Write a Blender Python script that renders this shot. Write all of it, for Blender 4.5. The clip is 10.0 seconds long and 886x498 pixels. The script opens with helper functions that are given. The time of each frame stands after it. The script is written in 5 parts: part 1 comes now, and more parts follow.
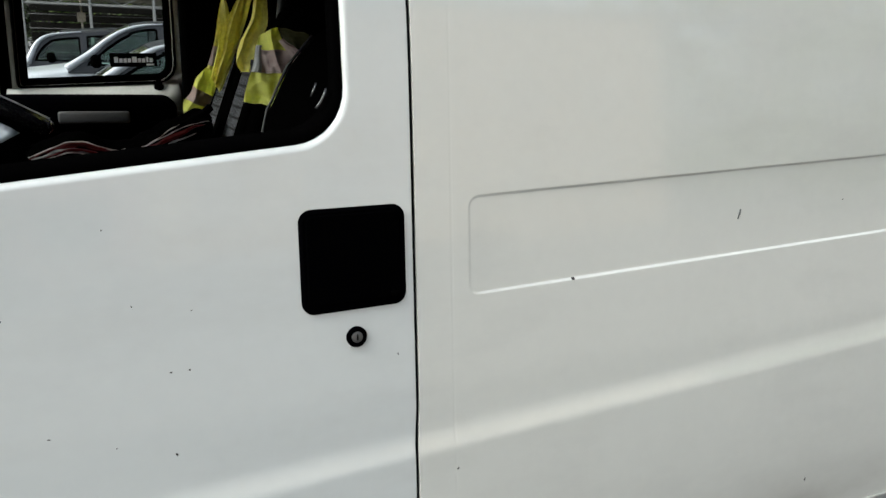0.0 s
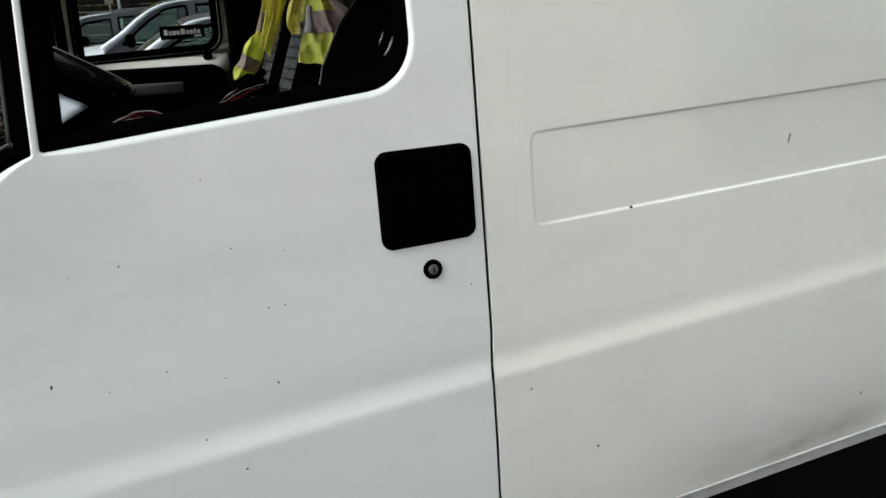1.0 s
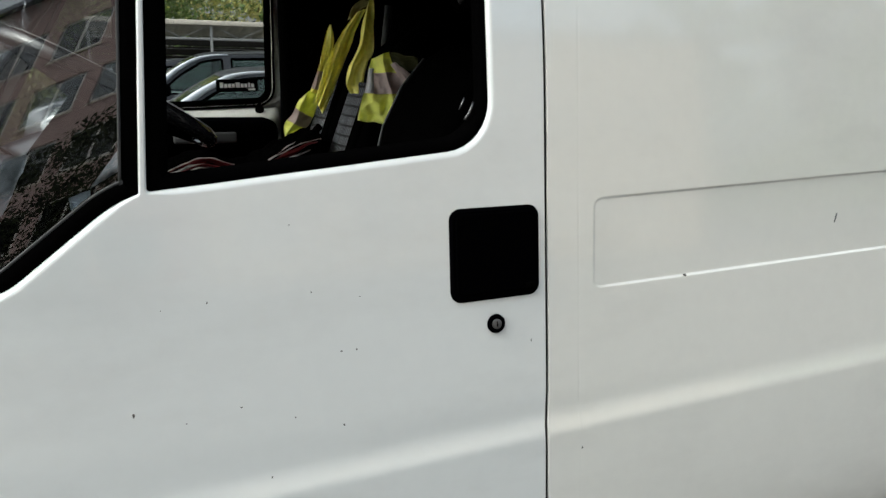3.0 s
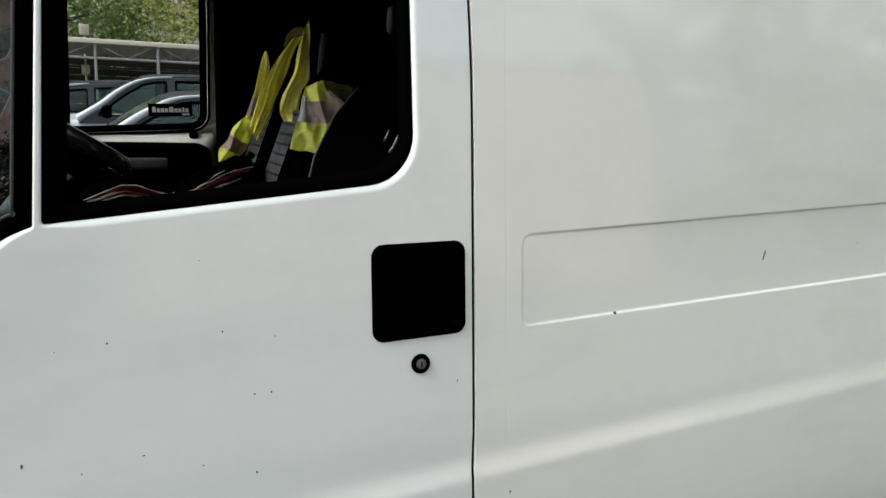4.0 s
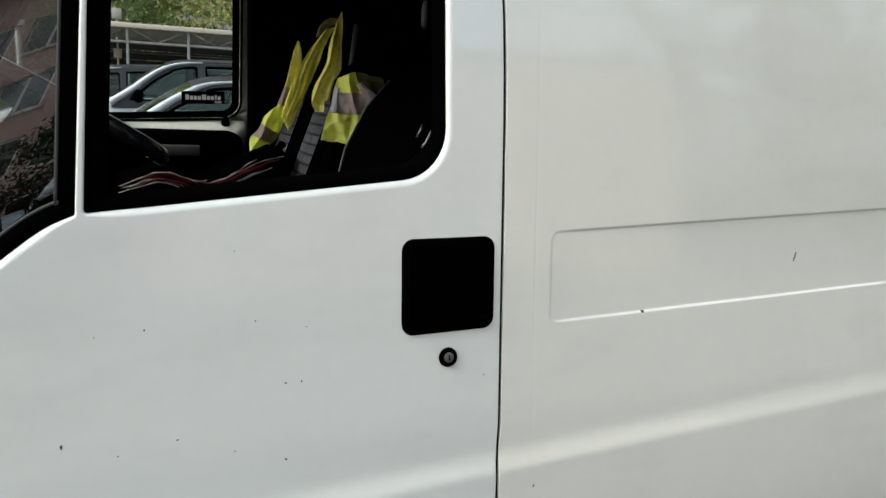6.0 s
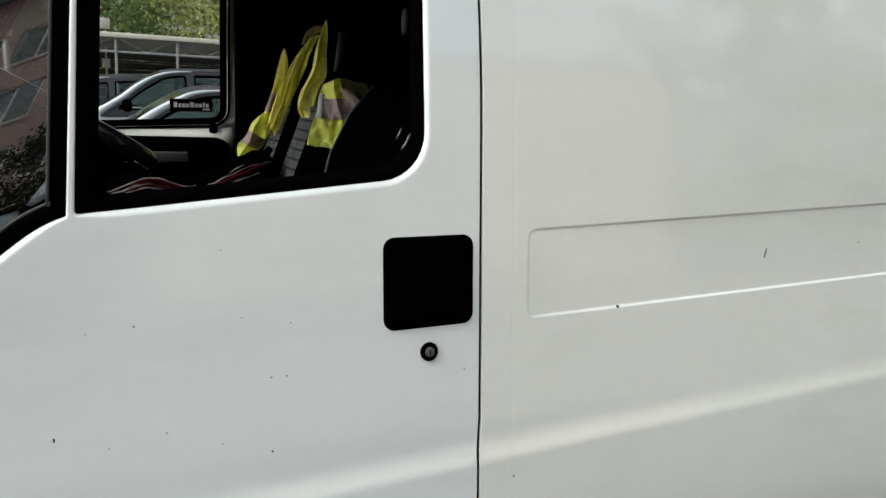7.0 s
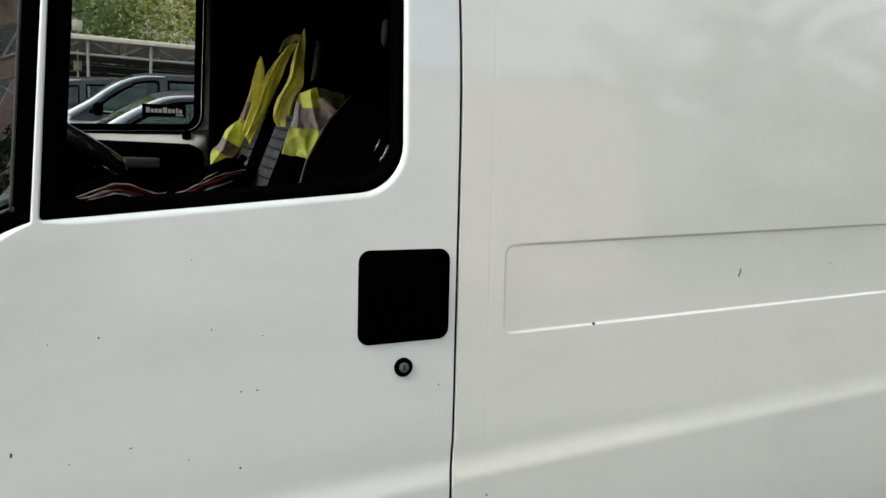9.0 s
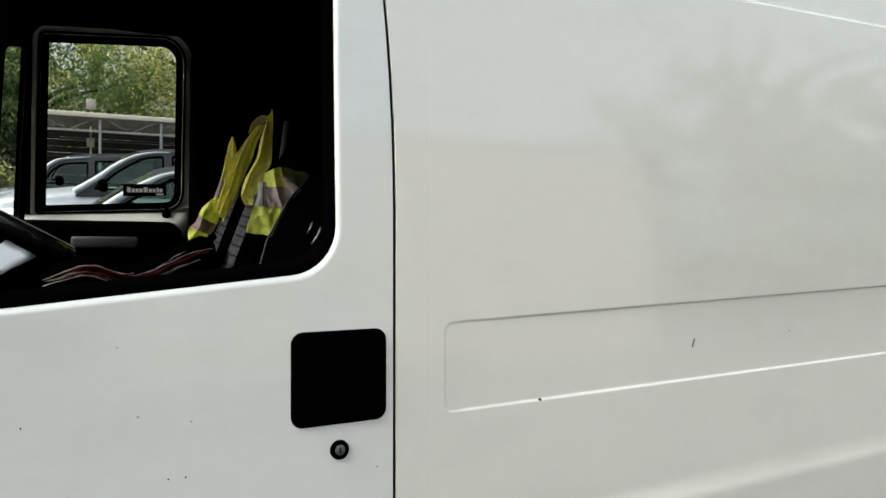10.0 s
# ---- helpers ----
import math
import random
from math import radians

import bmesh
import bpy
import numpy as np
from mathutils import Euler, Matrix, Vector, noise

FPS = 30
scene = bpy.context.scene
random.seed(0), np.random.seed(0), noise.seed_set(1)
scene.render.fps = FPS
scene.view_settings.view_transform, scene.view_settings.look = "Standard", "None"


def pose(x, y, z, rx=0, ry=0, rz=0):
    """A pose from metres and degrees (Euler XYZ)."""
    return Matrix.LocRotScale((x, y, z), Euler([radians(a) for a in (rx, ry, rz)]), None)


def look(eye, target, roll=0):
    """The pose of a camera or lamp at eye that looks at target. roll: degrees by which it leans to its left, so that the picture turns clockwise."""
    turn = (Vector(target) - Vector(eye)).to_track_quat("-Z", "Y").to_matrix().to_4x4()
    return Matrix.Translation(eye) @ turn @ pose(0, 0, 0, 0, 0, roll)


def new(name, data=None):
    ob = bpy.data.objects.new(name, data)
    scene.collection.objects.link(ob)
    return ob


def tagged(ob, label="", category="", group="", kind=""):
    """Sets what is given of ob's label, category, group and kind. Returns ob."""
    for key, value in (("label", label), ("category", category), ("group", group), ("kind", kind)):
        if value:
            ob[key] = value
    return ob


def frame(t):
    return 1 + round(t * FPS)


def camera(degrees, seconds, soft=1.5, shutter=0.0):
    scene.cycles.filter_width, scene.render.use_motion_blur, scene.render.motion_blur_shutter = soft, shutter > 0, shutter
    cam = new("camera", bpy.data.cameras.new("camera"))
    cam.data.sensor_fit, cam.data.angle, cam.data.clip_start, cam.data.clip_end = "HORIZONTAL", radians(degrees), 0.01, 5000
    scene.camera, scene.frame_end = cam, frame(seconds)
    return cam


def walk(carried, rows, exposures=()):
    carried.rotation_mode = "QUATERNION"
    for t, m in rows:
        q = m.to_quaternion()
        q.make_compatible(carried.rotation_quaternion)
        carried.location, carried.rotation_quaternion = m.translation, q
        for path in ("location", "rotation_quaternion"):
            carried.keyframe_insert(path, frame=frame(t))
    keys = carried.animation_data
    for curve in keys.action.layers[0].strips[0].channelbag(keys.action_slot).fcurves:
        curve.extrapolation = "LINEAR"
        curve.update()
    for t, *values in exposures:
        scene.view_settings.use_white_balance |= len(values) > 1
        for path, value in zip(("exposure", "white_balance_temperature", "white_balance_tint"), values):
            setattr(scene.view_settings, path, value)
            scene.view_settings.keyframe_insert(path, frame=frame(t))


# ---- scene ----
cam = camera(60.8, 10.0)
PATH = [
    (0, (-0.487, -1.05, 1.49), (0.322, 0.704, 0.971), 1.7),
    (0.5, (-0.473, -1.157, 1.496), (0.301, 0.623, 1.016), -2.4),
    (1, (-0.575, -1.108, 1.468), (0.14, 0.656, 0.855), -2.2),
    (1.5, (-0.622, -1.108, 1.461), (0.151, 0.665, 0.953), -1.7),
    (2, (-0.67, -1.122, 1.468), (0.093, 0.679, 1.05), -0.0),
    (2.2, (-0.694, -1.123, 1.467), (-0.012, 0.703, 1.021), -0.2),
    (3.3, (-0.683, -1.117, 1.474), (0.083, 0.674, 1.022), 2.4),
    (3.5, (-0.663, -1.113, 1.472), (0.169, 0.65, 1.024), 2.4),
    (4, (-0.631, -1.096, 1.481), (0.209, 0.678, 1.097), 2.2),
    (4.5, (-0.614, -1.081, 1.485), (0.173, 0.712, 1.076), 3.0),
    (5, (-0.624, -1.084, 1.494), (0.11, 0.736, 1.108), 3.3),
    (5.5, (-0.65, -1.098, 1.493), (0.096, 0.722, 1.13), 3.7),
    (5.7, (-0.647, -1.098, 1.493), (0.113, 0.706, 1.084), 3.7),
    (6.8, (-0.644, -1.139, 1.492), (0.164, 0.643, 1.076), 2.6),
    (7, (-0.646, -1.152, 1.488), (0.158, 0.636, 1.092), 2.7),
    (7.5, (-0.636, -1.132, 1.483), (0.162, 0.652, 1.057), 3.2),
    (8, (-0.636, -1.129, 1.489), (0.214, 0.64, 1.104), 3.8),
    (8.5, (-0.641, -1.127, 1.489), (0.211, 0.643, 1.112), 4.4),
    (9, (-0.645, -1.132, 1.488), (0.226, 0.632, 1.127), 4.2),
    (9.5, (-0.637, -1.16, 1.497), (0.232, 0.621, 1.228), 4.3),
    (10, (-0.525, -1.193, 1.523), (0.314, 0.611, 1.327), 2.7),
]
walk(cam, [(t, look(eye, target, roll)) for t, eye, target, roll in PATH], exposures=[(0, 0.25, 6170, 4), (3, 0.26, 6190, 4), (9, 0.28, 6270, 4), (10, 0.28, 6320, 4)])


# ---- light ----
world = bpy.data.worlds.new("sky")
scene.world = world
world.use_nodes = True
wn = world.node_tree.nodes
sky = wn.new("ShaderNodeTexSky")
sky.sky_type, sky.sun_disc = "NISHITA", False
SUN_UP, SUN_ROUND = 44.0, 280.0
sky.sun_elevation, sky.sun_rotation = radians(SUN_UP), radians(SUN_ROUND)
sky.air_density, sky.dust_density, sky.ozone_density = 1.0, 7.5, 1.0
veil = wn.new("ShaderNodeHueSaturation")          # thin high cloud takes most of the blue away
veil.inputs["Saturation"].default_value = 0.35
world.node_tree.links.new(sky.outputs[0], veil.inputs["Color"])
world.node_tree.links.new(veil.outputs[0], wn["Background"].inputs[0])
wn["Background"].inputs[1].default_value = 0.28
sun = new("sun", bpy.data.lights.new("sun", "SUN"))
sun.data.energy, sun.data.angle, sun.data.color = 1.4, radians(65), (1.0, 0.98, 0.93)
sd = Vector((math.sin(radians(SUN_ROUND)) * math.cos(radians(SUN_UP)), math.cos(radians(SUN_ROUND)) * math.cos(radians(SUN_UP)), math.sin(radians(SUN_UP))))
sun.matrix_world = look(sd * 30, (0, 0, 0))


# ---- materials ----
def material(name, color, rough=0.6, metal=0.0, var=0.12, scale=6.0, fine=120.0, bump=0.0, coat=0.0, sheen=0.0, spec=0.5, island=0.0):
    """A surface whose colour varies at a coarse and a fine scale, with a fine relief."""
    m = bpy.data.materials.new(name)
    m.use_nodes = True
    nt = m.node_tree
    b = nt.nodes["Principled BSDF"]
    tc = nt.nodes.new("ShaderNodeTexCoord")
    n1, n2 = nt.nodes.new("ShaderNodeTexNoise"), nt.nodes.new("ShaderNodeTexNoise")
    n1.inputs["Scale"].default_value, n1.inputs["Detail"].default_value = scale, 5.0
    n2.inputs["Scale"].default_value, n2.inputs["Detail"].default_value = fine, 2.0
    for n in (n1, n2):
        nt.links.new(tc.outputs["Object"], n.inputs["Vector"])
    add = nt.nodes.new("ShaderNodeMath")
    add.operation = "ADD"
    nt.links.new(n1.outputs["Fac"], add.inputs[0])
    nt.links.new(n2.outputs["Fac"], add.inputs[1])
    rng = nt.nodes.new("ShaderNodeMapRange")
    rng.inputs["From Min"].default_value, rng.inputs["From Max"].default_value = 0.6, 1.4
    rng.inputs["To Min"].default_value, rng.inputs["To Max"].default_value = 1 - var, 1 + var
    nt.links.new(add.outputs[0], rng.inputs["Value"])
    mul = nt.nodes.new("ShaderNodeVectorMath")
    mul.operation = "SCALE"
    mul.inputs[0].default_value = color
    nt.links.new(rng.outputs[0], mul.inputs["Scale"])
    last = mul.outputs[0]
    if island:
        geo, hue = nt.nodes.new("ShaderNodeNewGeometry"), nt.nodes.new("ShaderNodeMapRange")
        hue.inputs["To Min"].default_value, hue.inputs["To Max"].default_value = 1 - island, 1 + island
        nt.links.new(geo.outputs["Random Per Island"], hue.inputs["Value"])
        mul2 = nt.nodes.new("ShaderNodeVectorMath")
        mul2.operation = "SCALE"
        nt.links.new(last, mul2.inputs[0])
        nt.links.new(hue.outputs[0], mul2.inputs["Scale"])
        last = mul2.outputs[0]
    nt.links.new(last, b.inputs["Base Color"])
    rr = nt.nodes.new("ShaderNodeMapRange")
    rr.inputs["From Min"].default_value, rr.inputs["From Max"].default_value = 0.3, 0.7
    rr.inputs["To Min"].default_value, rr.inputs["To Max"].default_value = max(0.02, rough * 0.85), min(1, rough * 1.15)
    nt.links.new(n1.outputs["Fac"], rr.inputs["Value"])
    nt.links.new(rr.outputs[0], b.inputs["Roughness"])
    b.inputs["Metallic"].default_value = metal
    b.inputs["Specular IOR Level"].default_value = spec
    if spec < 0.05:
        b.inputs["IOR"].default_value = 1.05
    b.inputs["Coat Weight"].default_value, b.inputs["Coat Roughness"].default_value = coat, 0.05
    if sheen:
        b.inputs["Sheen Weight"].default_value = sheen
    if bump:
        bp = nt.nodes.new("ShaderNodeBump")
        bp.inputs["Strength"].default_value, bp.inputs["Distance"].default_value = bump, 0.002
        nt.links.new(n2.outputs["Fac"], bp.inputs["Height"])
        nt.links.new(bp.outputs[0], b.inputs["Normal"])
    return m


def glass_material(name, tint, ior=1.5):
    m = bpy.data.materials.new(name)
    m.use_nodes = True
    nt = m.node_tree
    nt.nodes.remove(nt.nodes["Principled BSDF"])
    tr, gl, mix, fr = (nt.nodes.new("ShaderNode" + k) for k in ("BsdfTransparent", "BsdfGlossy", "MixShader", "Fresnel"))
    tr.inputs[0].default_value = (*tint, 1)
    gl.inputs["Roughness"].default_value = 0.01
    fr.inputs["IOR"].default_value = ior
    nt.links.new(fr.outputs[0], mix.inputs[0])
    nt.links.new(tr.outputs[0], mix.inputs[1])
    nt.links.new(gl.outputs[0], mix.inputs[2])
    nt.links.new(mix.outputs[0], nt.nodes["Material Output"].inputs[0])
    return m


def paint_material(name, color, rough=0.3):
    """Car paint under a clear coat, slightly dirty and wavy."""
    m = material(name, color, rough=rough, var=0.02, scale=3.0, fine=40.0, coat=1.0)
    nt = m.node_tree
    b = nt.nodes["Principled BSDF"]
    tc, n, bp = (nt.nodes.new("ShaderNode" + k) for k in ("TexCoord", "TexNoise", "Bump"))
    n.inputs["Scale"].default_value, n.inputs["Detail"].default_value = 5.0, 1.0
    nt.links.new(tc.outputs["Object"], n.inputs["Vector"])
    nt.links.new(n.outputs["Fac"], bp.inputs["Height"])
    bp.inputs["Strength"].default_value, bp.inputs["Distance"].default_value = 0.10, 0.004
    nt.links.new(bp.outputs[0], b.inputs["Coat Normal"])
    mp, gn, gr, mx = (nt.nodes.new("ShaderNode" + k) for k in ("Mapping", "TexNoise", "ValToRGB", "MixRGB"))
    mp.inputs["Scale"].default_value = (0.9, 1.0, 2.6)
    gn.inputs["Scale"].default_value, gn.inputs["Detail"].default_value, gn.inputs["Roughness"].default_value = 1.6, 8.0, 0.6
    nt.links.new(tc.outputs["Object"], mp.inputs["Vector"])
    nt.links.new(mp.outputs[0], gn.inputs["Vector"])
    gr.color_ramp.elements[0].position, gr.color_ramp.elements[1].position = 0.50, 0.80
    gr.color_ramp.elements[1].color = (0.30, 0.30, 0.30, 1)
    nt.links.new(gn.outputs["Fac"], gr.inputs[0])
    mx.inputs[2].default_value = (0.42, 0.41, 0.38, 1)
    nt.links.new(gr.outputs[0], mx.inputs[0])
    nt.links.new(b.inputs["Base Color"].links[0].from_socket, mx.inputs[1])
    nt.links.new(mx.outputs[0], b.inputs["Base Color"])
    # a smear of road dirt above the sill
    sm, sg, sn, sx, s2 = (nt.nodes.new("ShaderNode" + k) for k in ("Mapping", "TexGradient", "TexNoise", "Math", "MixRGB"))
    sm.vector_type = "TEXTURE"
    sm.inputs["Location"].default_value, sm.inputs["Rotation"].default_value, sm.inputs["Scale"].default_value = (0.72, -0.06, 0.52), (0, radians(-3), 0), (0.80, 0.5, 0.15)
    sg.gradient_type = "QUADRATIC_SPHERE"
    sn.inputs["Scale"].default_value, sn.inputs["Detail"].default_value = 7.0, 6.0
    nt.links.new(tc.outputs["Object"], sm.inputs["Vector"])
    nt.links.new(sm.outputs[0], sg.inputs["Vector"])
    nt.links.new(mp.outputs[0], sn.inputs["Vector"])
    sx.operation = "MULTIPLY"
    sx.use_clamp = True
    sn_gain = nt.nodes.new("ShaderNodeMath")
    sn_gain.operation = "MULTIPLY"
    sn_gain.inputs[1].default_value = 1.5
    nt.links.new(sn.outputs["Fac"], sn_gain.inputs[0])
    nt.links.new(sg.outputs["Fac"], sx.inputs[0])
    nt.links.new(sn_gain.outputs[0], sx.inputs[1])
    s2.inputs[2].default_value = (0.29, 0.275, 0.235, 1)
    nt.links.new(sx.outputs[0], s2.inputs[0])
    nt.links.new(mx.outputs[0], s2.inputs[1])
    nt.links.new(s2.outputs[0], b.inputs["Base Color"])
    b.inputs["Coat IOR"].default_value, b.inputs["Coat Roughness"].default_value = 2.05, 0.07
    return m


# body white warmed and door white cooled to imitate what each reflects
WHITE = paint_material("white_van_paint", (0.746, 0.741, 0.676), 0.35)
DOOR_SKYWHITE = paint_material("sky_tinted_white_door_paint", (0.720, 0.740, 0.712), 0.35)
CHIP = material("bare_dark_chip", (0.06, 0.055, 0.05), 0.7)
SCUFF = material("grey_scuff", (0.30, 0.29, 0.27), 0.7)
GRIMY = material("grimy_white_paint", (0.40, 0.40, 0.375), 0.55, var=0.18, scale=14)
RUBBER = material("black_rubber", (0.0009, 0.0009, 0.0009), 0.8, bump=0.15, spec=0.02)
PLASTIC = material("black_grained_plastic", (0.0006, 0.0006, 0.0008), 0.75, bump=0.3, fine=700.0, spec=0.02)
# trim and seat cloth near zero: the unlit cab's darkness put into the colour
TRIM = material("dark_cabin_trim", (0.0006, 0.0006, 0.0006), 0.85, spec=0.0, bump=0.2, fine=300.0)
SHINE = material("worn_black_rim", (0.018, 0.018, 0.0185), 0.22, scale=20, coat=1.0)
GAP = material("dark_gap", (0.003, 0.003, 0.003), 0.95, spec=0.05)
STEEL = material("worn_steel", (0.45, 0.44, 0.42), 0.35, metal=1.0, scale=60)
GREYTRIM = material("grey_door_trim", (0.020, 0.020, 0.020), 0.6, bump=0.2)
CREAM = material("pale_inner_paint", (0.62, 0.62, 0.57), 0.5)
GLASS = glass_material("window_glass", (0.96, 0.97, 0.96), 1.22)
# index raised and tint lowered so the reflection outweighs the view through
QUARTERPANE = glass_material("dim_reflective_quarter_glass", (0.30, 0.31, 0.31), 2.6)
DARKGLASS = glass_material("dim_car_glass", (0.80, 0.90, 0.85), 1.42)
VEST = material("fluorescent_yellow_cloth", (0.86, 0.88, 0.20), 0.8, var=0.1, scale=9, bump=0.4, fine=80.0, sheen=0.2)
VEST_OLD = material("soiled_yellow_cloth", (0.92, 0.86, 0.25), 0.85, var=0.22, scale=14, bump=0.4, fine=80.0)
BAND = material("greyish_pink_reflective_band", (0.54, 0.43, 0.40), 0.45, var=0.12, scale=25)
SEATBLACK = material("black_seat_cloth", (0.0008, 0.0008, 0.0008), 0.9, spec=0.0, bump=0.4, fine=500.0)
RED = material("red_glossy_jacket", (0.075, 0.009, 0.010), 0.4, var=0.5, scale=25, spec=0.10)
FOLDLINE = material("pale_fold_line", (0.27, 0.23, 0.21), 0.45)
LINING = material("grey_jacket_lining", (0.15, 0.14, 0.135), 0.4, var=0.5, scale=40)
PAPER = material("white_paper", (0.50, 0.545, 0.60), 0.8, var=0.04)
BLACKINK = material("black_sticker", (0.002, 0.002, 0.002), 0.6, spec=0.02)
WHITEINK = material("white_lettering", (0.93, 0.93, 0.93), 0.5, var=0.02)
ASPHALT = material("asphalt", (0.055, 0.054, 0.052), 0.9, var=0.3, scale=1.5, fine=90.0, bump=0.8)
PAVING = material("pavement_concrete", (0.12, 0.11, 0.10), 0.9, var=0.2, scale=2.0, bump=0.5)
BARK = material("bark", (0.09, 0.065, 0.045), 0.95, var=0.4, scale=5, fine=30, bump=1.0)
LEAF = material("green_leaves", (0.44, 0.46, 0.19), 0.6, var=0.5, scale=1.6, fine=8, island=0.7)
LEAF_Y = material("yellowing_leaves", (0.56, 0.54, 0.22), 0.6, var=0.5, scale=1.6, fine=8, island=0.7)
# LEAF_S: leaves darkened in colour so sky gaps stand out in the paint
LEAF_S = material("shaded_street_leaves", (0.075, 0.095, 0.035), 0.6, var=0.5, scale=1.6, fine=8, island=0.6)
LEAF_D = material("dark_leaves", (0.18, 0.25, 0.08), 0.6, var=0.5, scale=1.6, fine=8, island=0.7)


def leaf_glow(m, color, share=0.4):
    """Lets part of the light through the leaves."""
    nt = m.node_tree
    tr, mix = nt.nodes.new("ShaderNodeBsdfTranslucent"), nt.nodes.new("ShaderNodeMixShader")
    tr.inputs[0].default_value, mix.inputs[0].default_value = (*color, 1), share
    nt.links.new(nt.nodes["Principled BSDF"].outputs[0], mix.inputs[1])
    nt.links.new(tr.outputs[0], mix.inputs[2])
    nt.links.new(mix.outputs[0], nt.nodes["Material Output"].inputs[0])


leaf_glow(LEAF, (0.46, 0.48, 0.15), 0.5)
leaf_glow(LEAF_Y, (0.66, 0.60, 0.18), 0.5)
leaf_glow(LEAF_D, (0.18, 0.28, 0.07))
GALV = material("galvanised_steel", (0.30, 0.30, 0.29), 0.6, metal=0.2, var=0.2)
SHEETING = material("weathered_roof_sheet", (0.25, 0.24, 0.21), 0.75, var=0.35, scale=1.2)
SILVER = material("silver_car_paint", (0.38, 0.40, 0.42), 0.36, metal=0.5, var=0.05, coat=0.4)
DARKCAR = material("dark_grey_car_paint", (0.07, 0.08, 0.10), 0.3, metal=0.3, var=0.05, coat=1.0)
# roofs and cabin sides carry the dark reflection of trees in their colour
ROOF_REFLECT = material("roof_paint_with_tree_reflection", (0.022, 0.024, 0.029), 0.5, var=0.15, spec=0.3)
PILLAR = material("silver_paint_and_reflection", (0.38, 0.40, 0.43), 0.5, metal=0.3, var=0.05, coat=0.1)
TYRE = material("tyre_rubber", (0.02, 0.02, 0.02), 0.85)
RENDER = material("pale_wall_render", (0.55, 0.50, 0.42), 0.9, var=0.1)


def brick_material(name):
    m = material(name, (0.30, 0.19, 0.15), 0.85)
    nt = m.node_tree
    b = nt.nodes["Principled BSDF"]
    tc, br, mp = (nt.nodes.new("ShaderNode" + k) for k in ("TexCoord", "TexBrick", "Mapping"))
    mp.inputs["Rotation"].default_value = (radians(90), 0, 0)
    nt.links.new(tc.outputs["Object"], mp.inputs["Vector"])
    nt.links.new(mp.outputs[0], br.inputs["Vector"])
    br.inputs["Scale"].default_value = 1.0
    br.inputs["Brick Width"].default_value, br.inputs["Row Height"].default_value, br.inputs["Mortar Size"].default_value = 0.22, 0.075, 0.006
    br.inputs["Color1"].default_value, br.inputs["Color2"].default_value, br.inputs["Mortar"].default_value = (0.40, 0.29, 0.265, 1), (0.35, 0.25, 0.23, 1), (0.42, 0.34, 0.31, 1)
    nt.links.new(br.outputs["Color"], b.inputs["Base Color"])
    return m


BRICK = brick_material("brown_brick")


def plaid_material(name):
    """Grey woven cloth with dark cross lines."""
    m = material(name, (0.10, 0.10, 0.11), 0.9, bump=0.4, fine=600)
    nt = m.node_tree
    b = nt.nodes["Principled BSDF"]
    tc, br = nt.nodes.new("ShaderNodeTexCoord"), nt.nodes.new("ShaderNodeTexBrick")
    nt.links.new(tc.outputs["UV"], br.inputs["Vector"])
    br.offset = 0.0
    br.inputs["Scale"].default_value = 1.0
    br.inputs["Brick Width"].default_value, br.inputs["Row Height"].default_value, br.inputs["Mortar Size"].default_value = 0.012, 0.028, 0.0034
    br.inputs["Color1"].default_value, br.inputs["Color2"].default_value, br.inputs["Mortar"].default_value = (0.19, 0.195, 0.21, 1), (0.11, 0.115, 0.13, 1), (0.004, 0.004, 0.005, 1)
    nt.links.new(br.outputs["Color"], b.inputs["Base Color"])
    return m


PLAID = plaid_material("grey_plaid_seat_cloth")


# ---- mesh helpers ----
def part(name, bm, mat, parent=None, label="", smooth=True, flip=False):
    """Links a bmesh as one mesh object, under a thing or a part."""
    me = bpy.data.meshes.new(name)
    if flip:
        bmesh.ops.reverse_faces(bm, faces=bm.faces[:])
    lay = bm.verts.layers.float_vector.get("skin")
    skin = [v[lay].copy() for v in bm.verts] if lay and smooth else None
    bm.to_mesh(me)
    bm.free()
    me.materials.append(mat)
    if smooth:
        for p in me.polygons:
            p.use_smooth = True
    if skin:
        me.normals_split_custom_set_from_vertices(skin)
    ob = new(name, me)
    ob.parent = parent
    if label:
        ob["label"] = label
    return ob


def thing(name, label, category, group="", kind=""):
    return tagged(new(name), label, category, group, kind)


def box(x0, x1, y0, y1, z0, z1, r=0.0, seg=2, bm=None):
    bm = bm or bmesh.new()
    v = [bm.verts.new((x, y, z)) for x in (x0, x1) for y in (y0, y1) for z in (z0, z1)]
    fs = [bm.faces.new([v[i] for i in q]) for q in ((0, 1, 3, 2), (4, 6, 7, 5), (0, 4, 5, 1), (2, 3, 7, 6), (0, 2, 6, 4), (1, 5, 7, 3))]
    if r:
        es = list({e for f in fs for e in f.edges})
        bmesh.ops.bevel(bm, geom=es, offset=r, segments=seg, affect="EDGES", profile=0.5)
    return bm


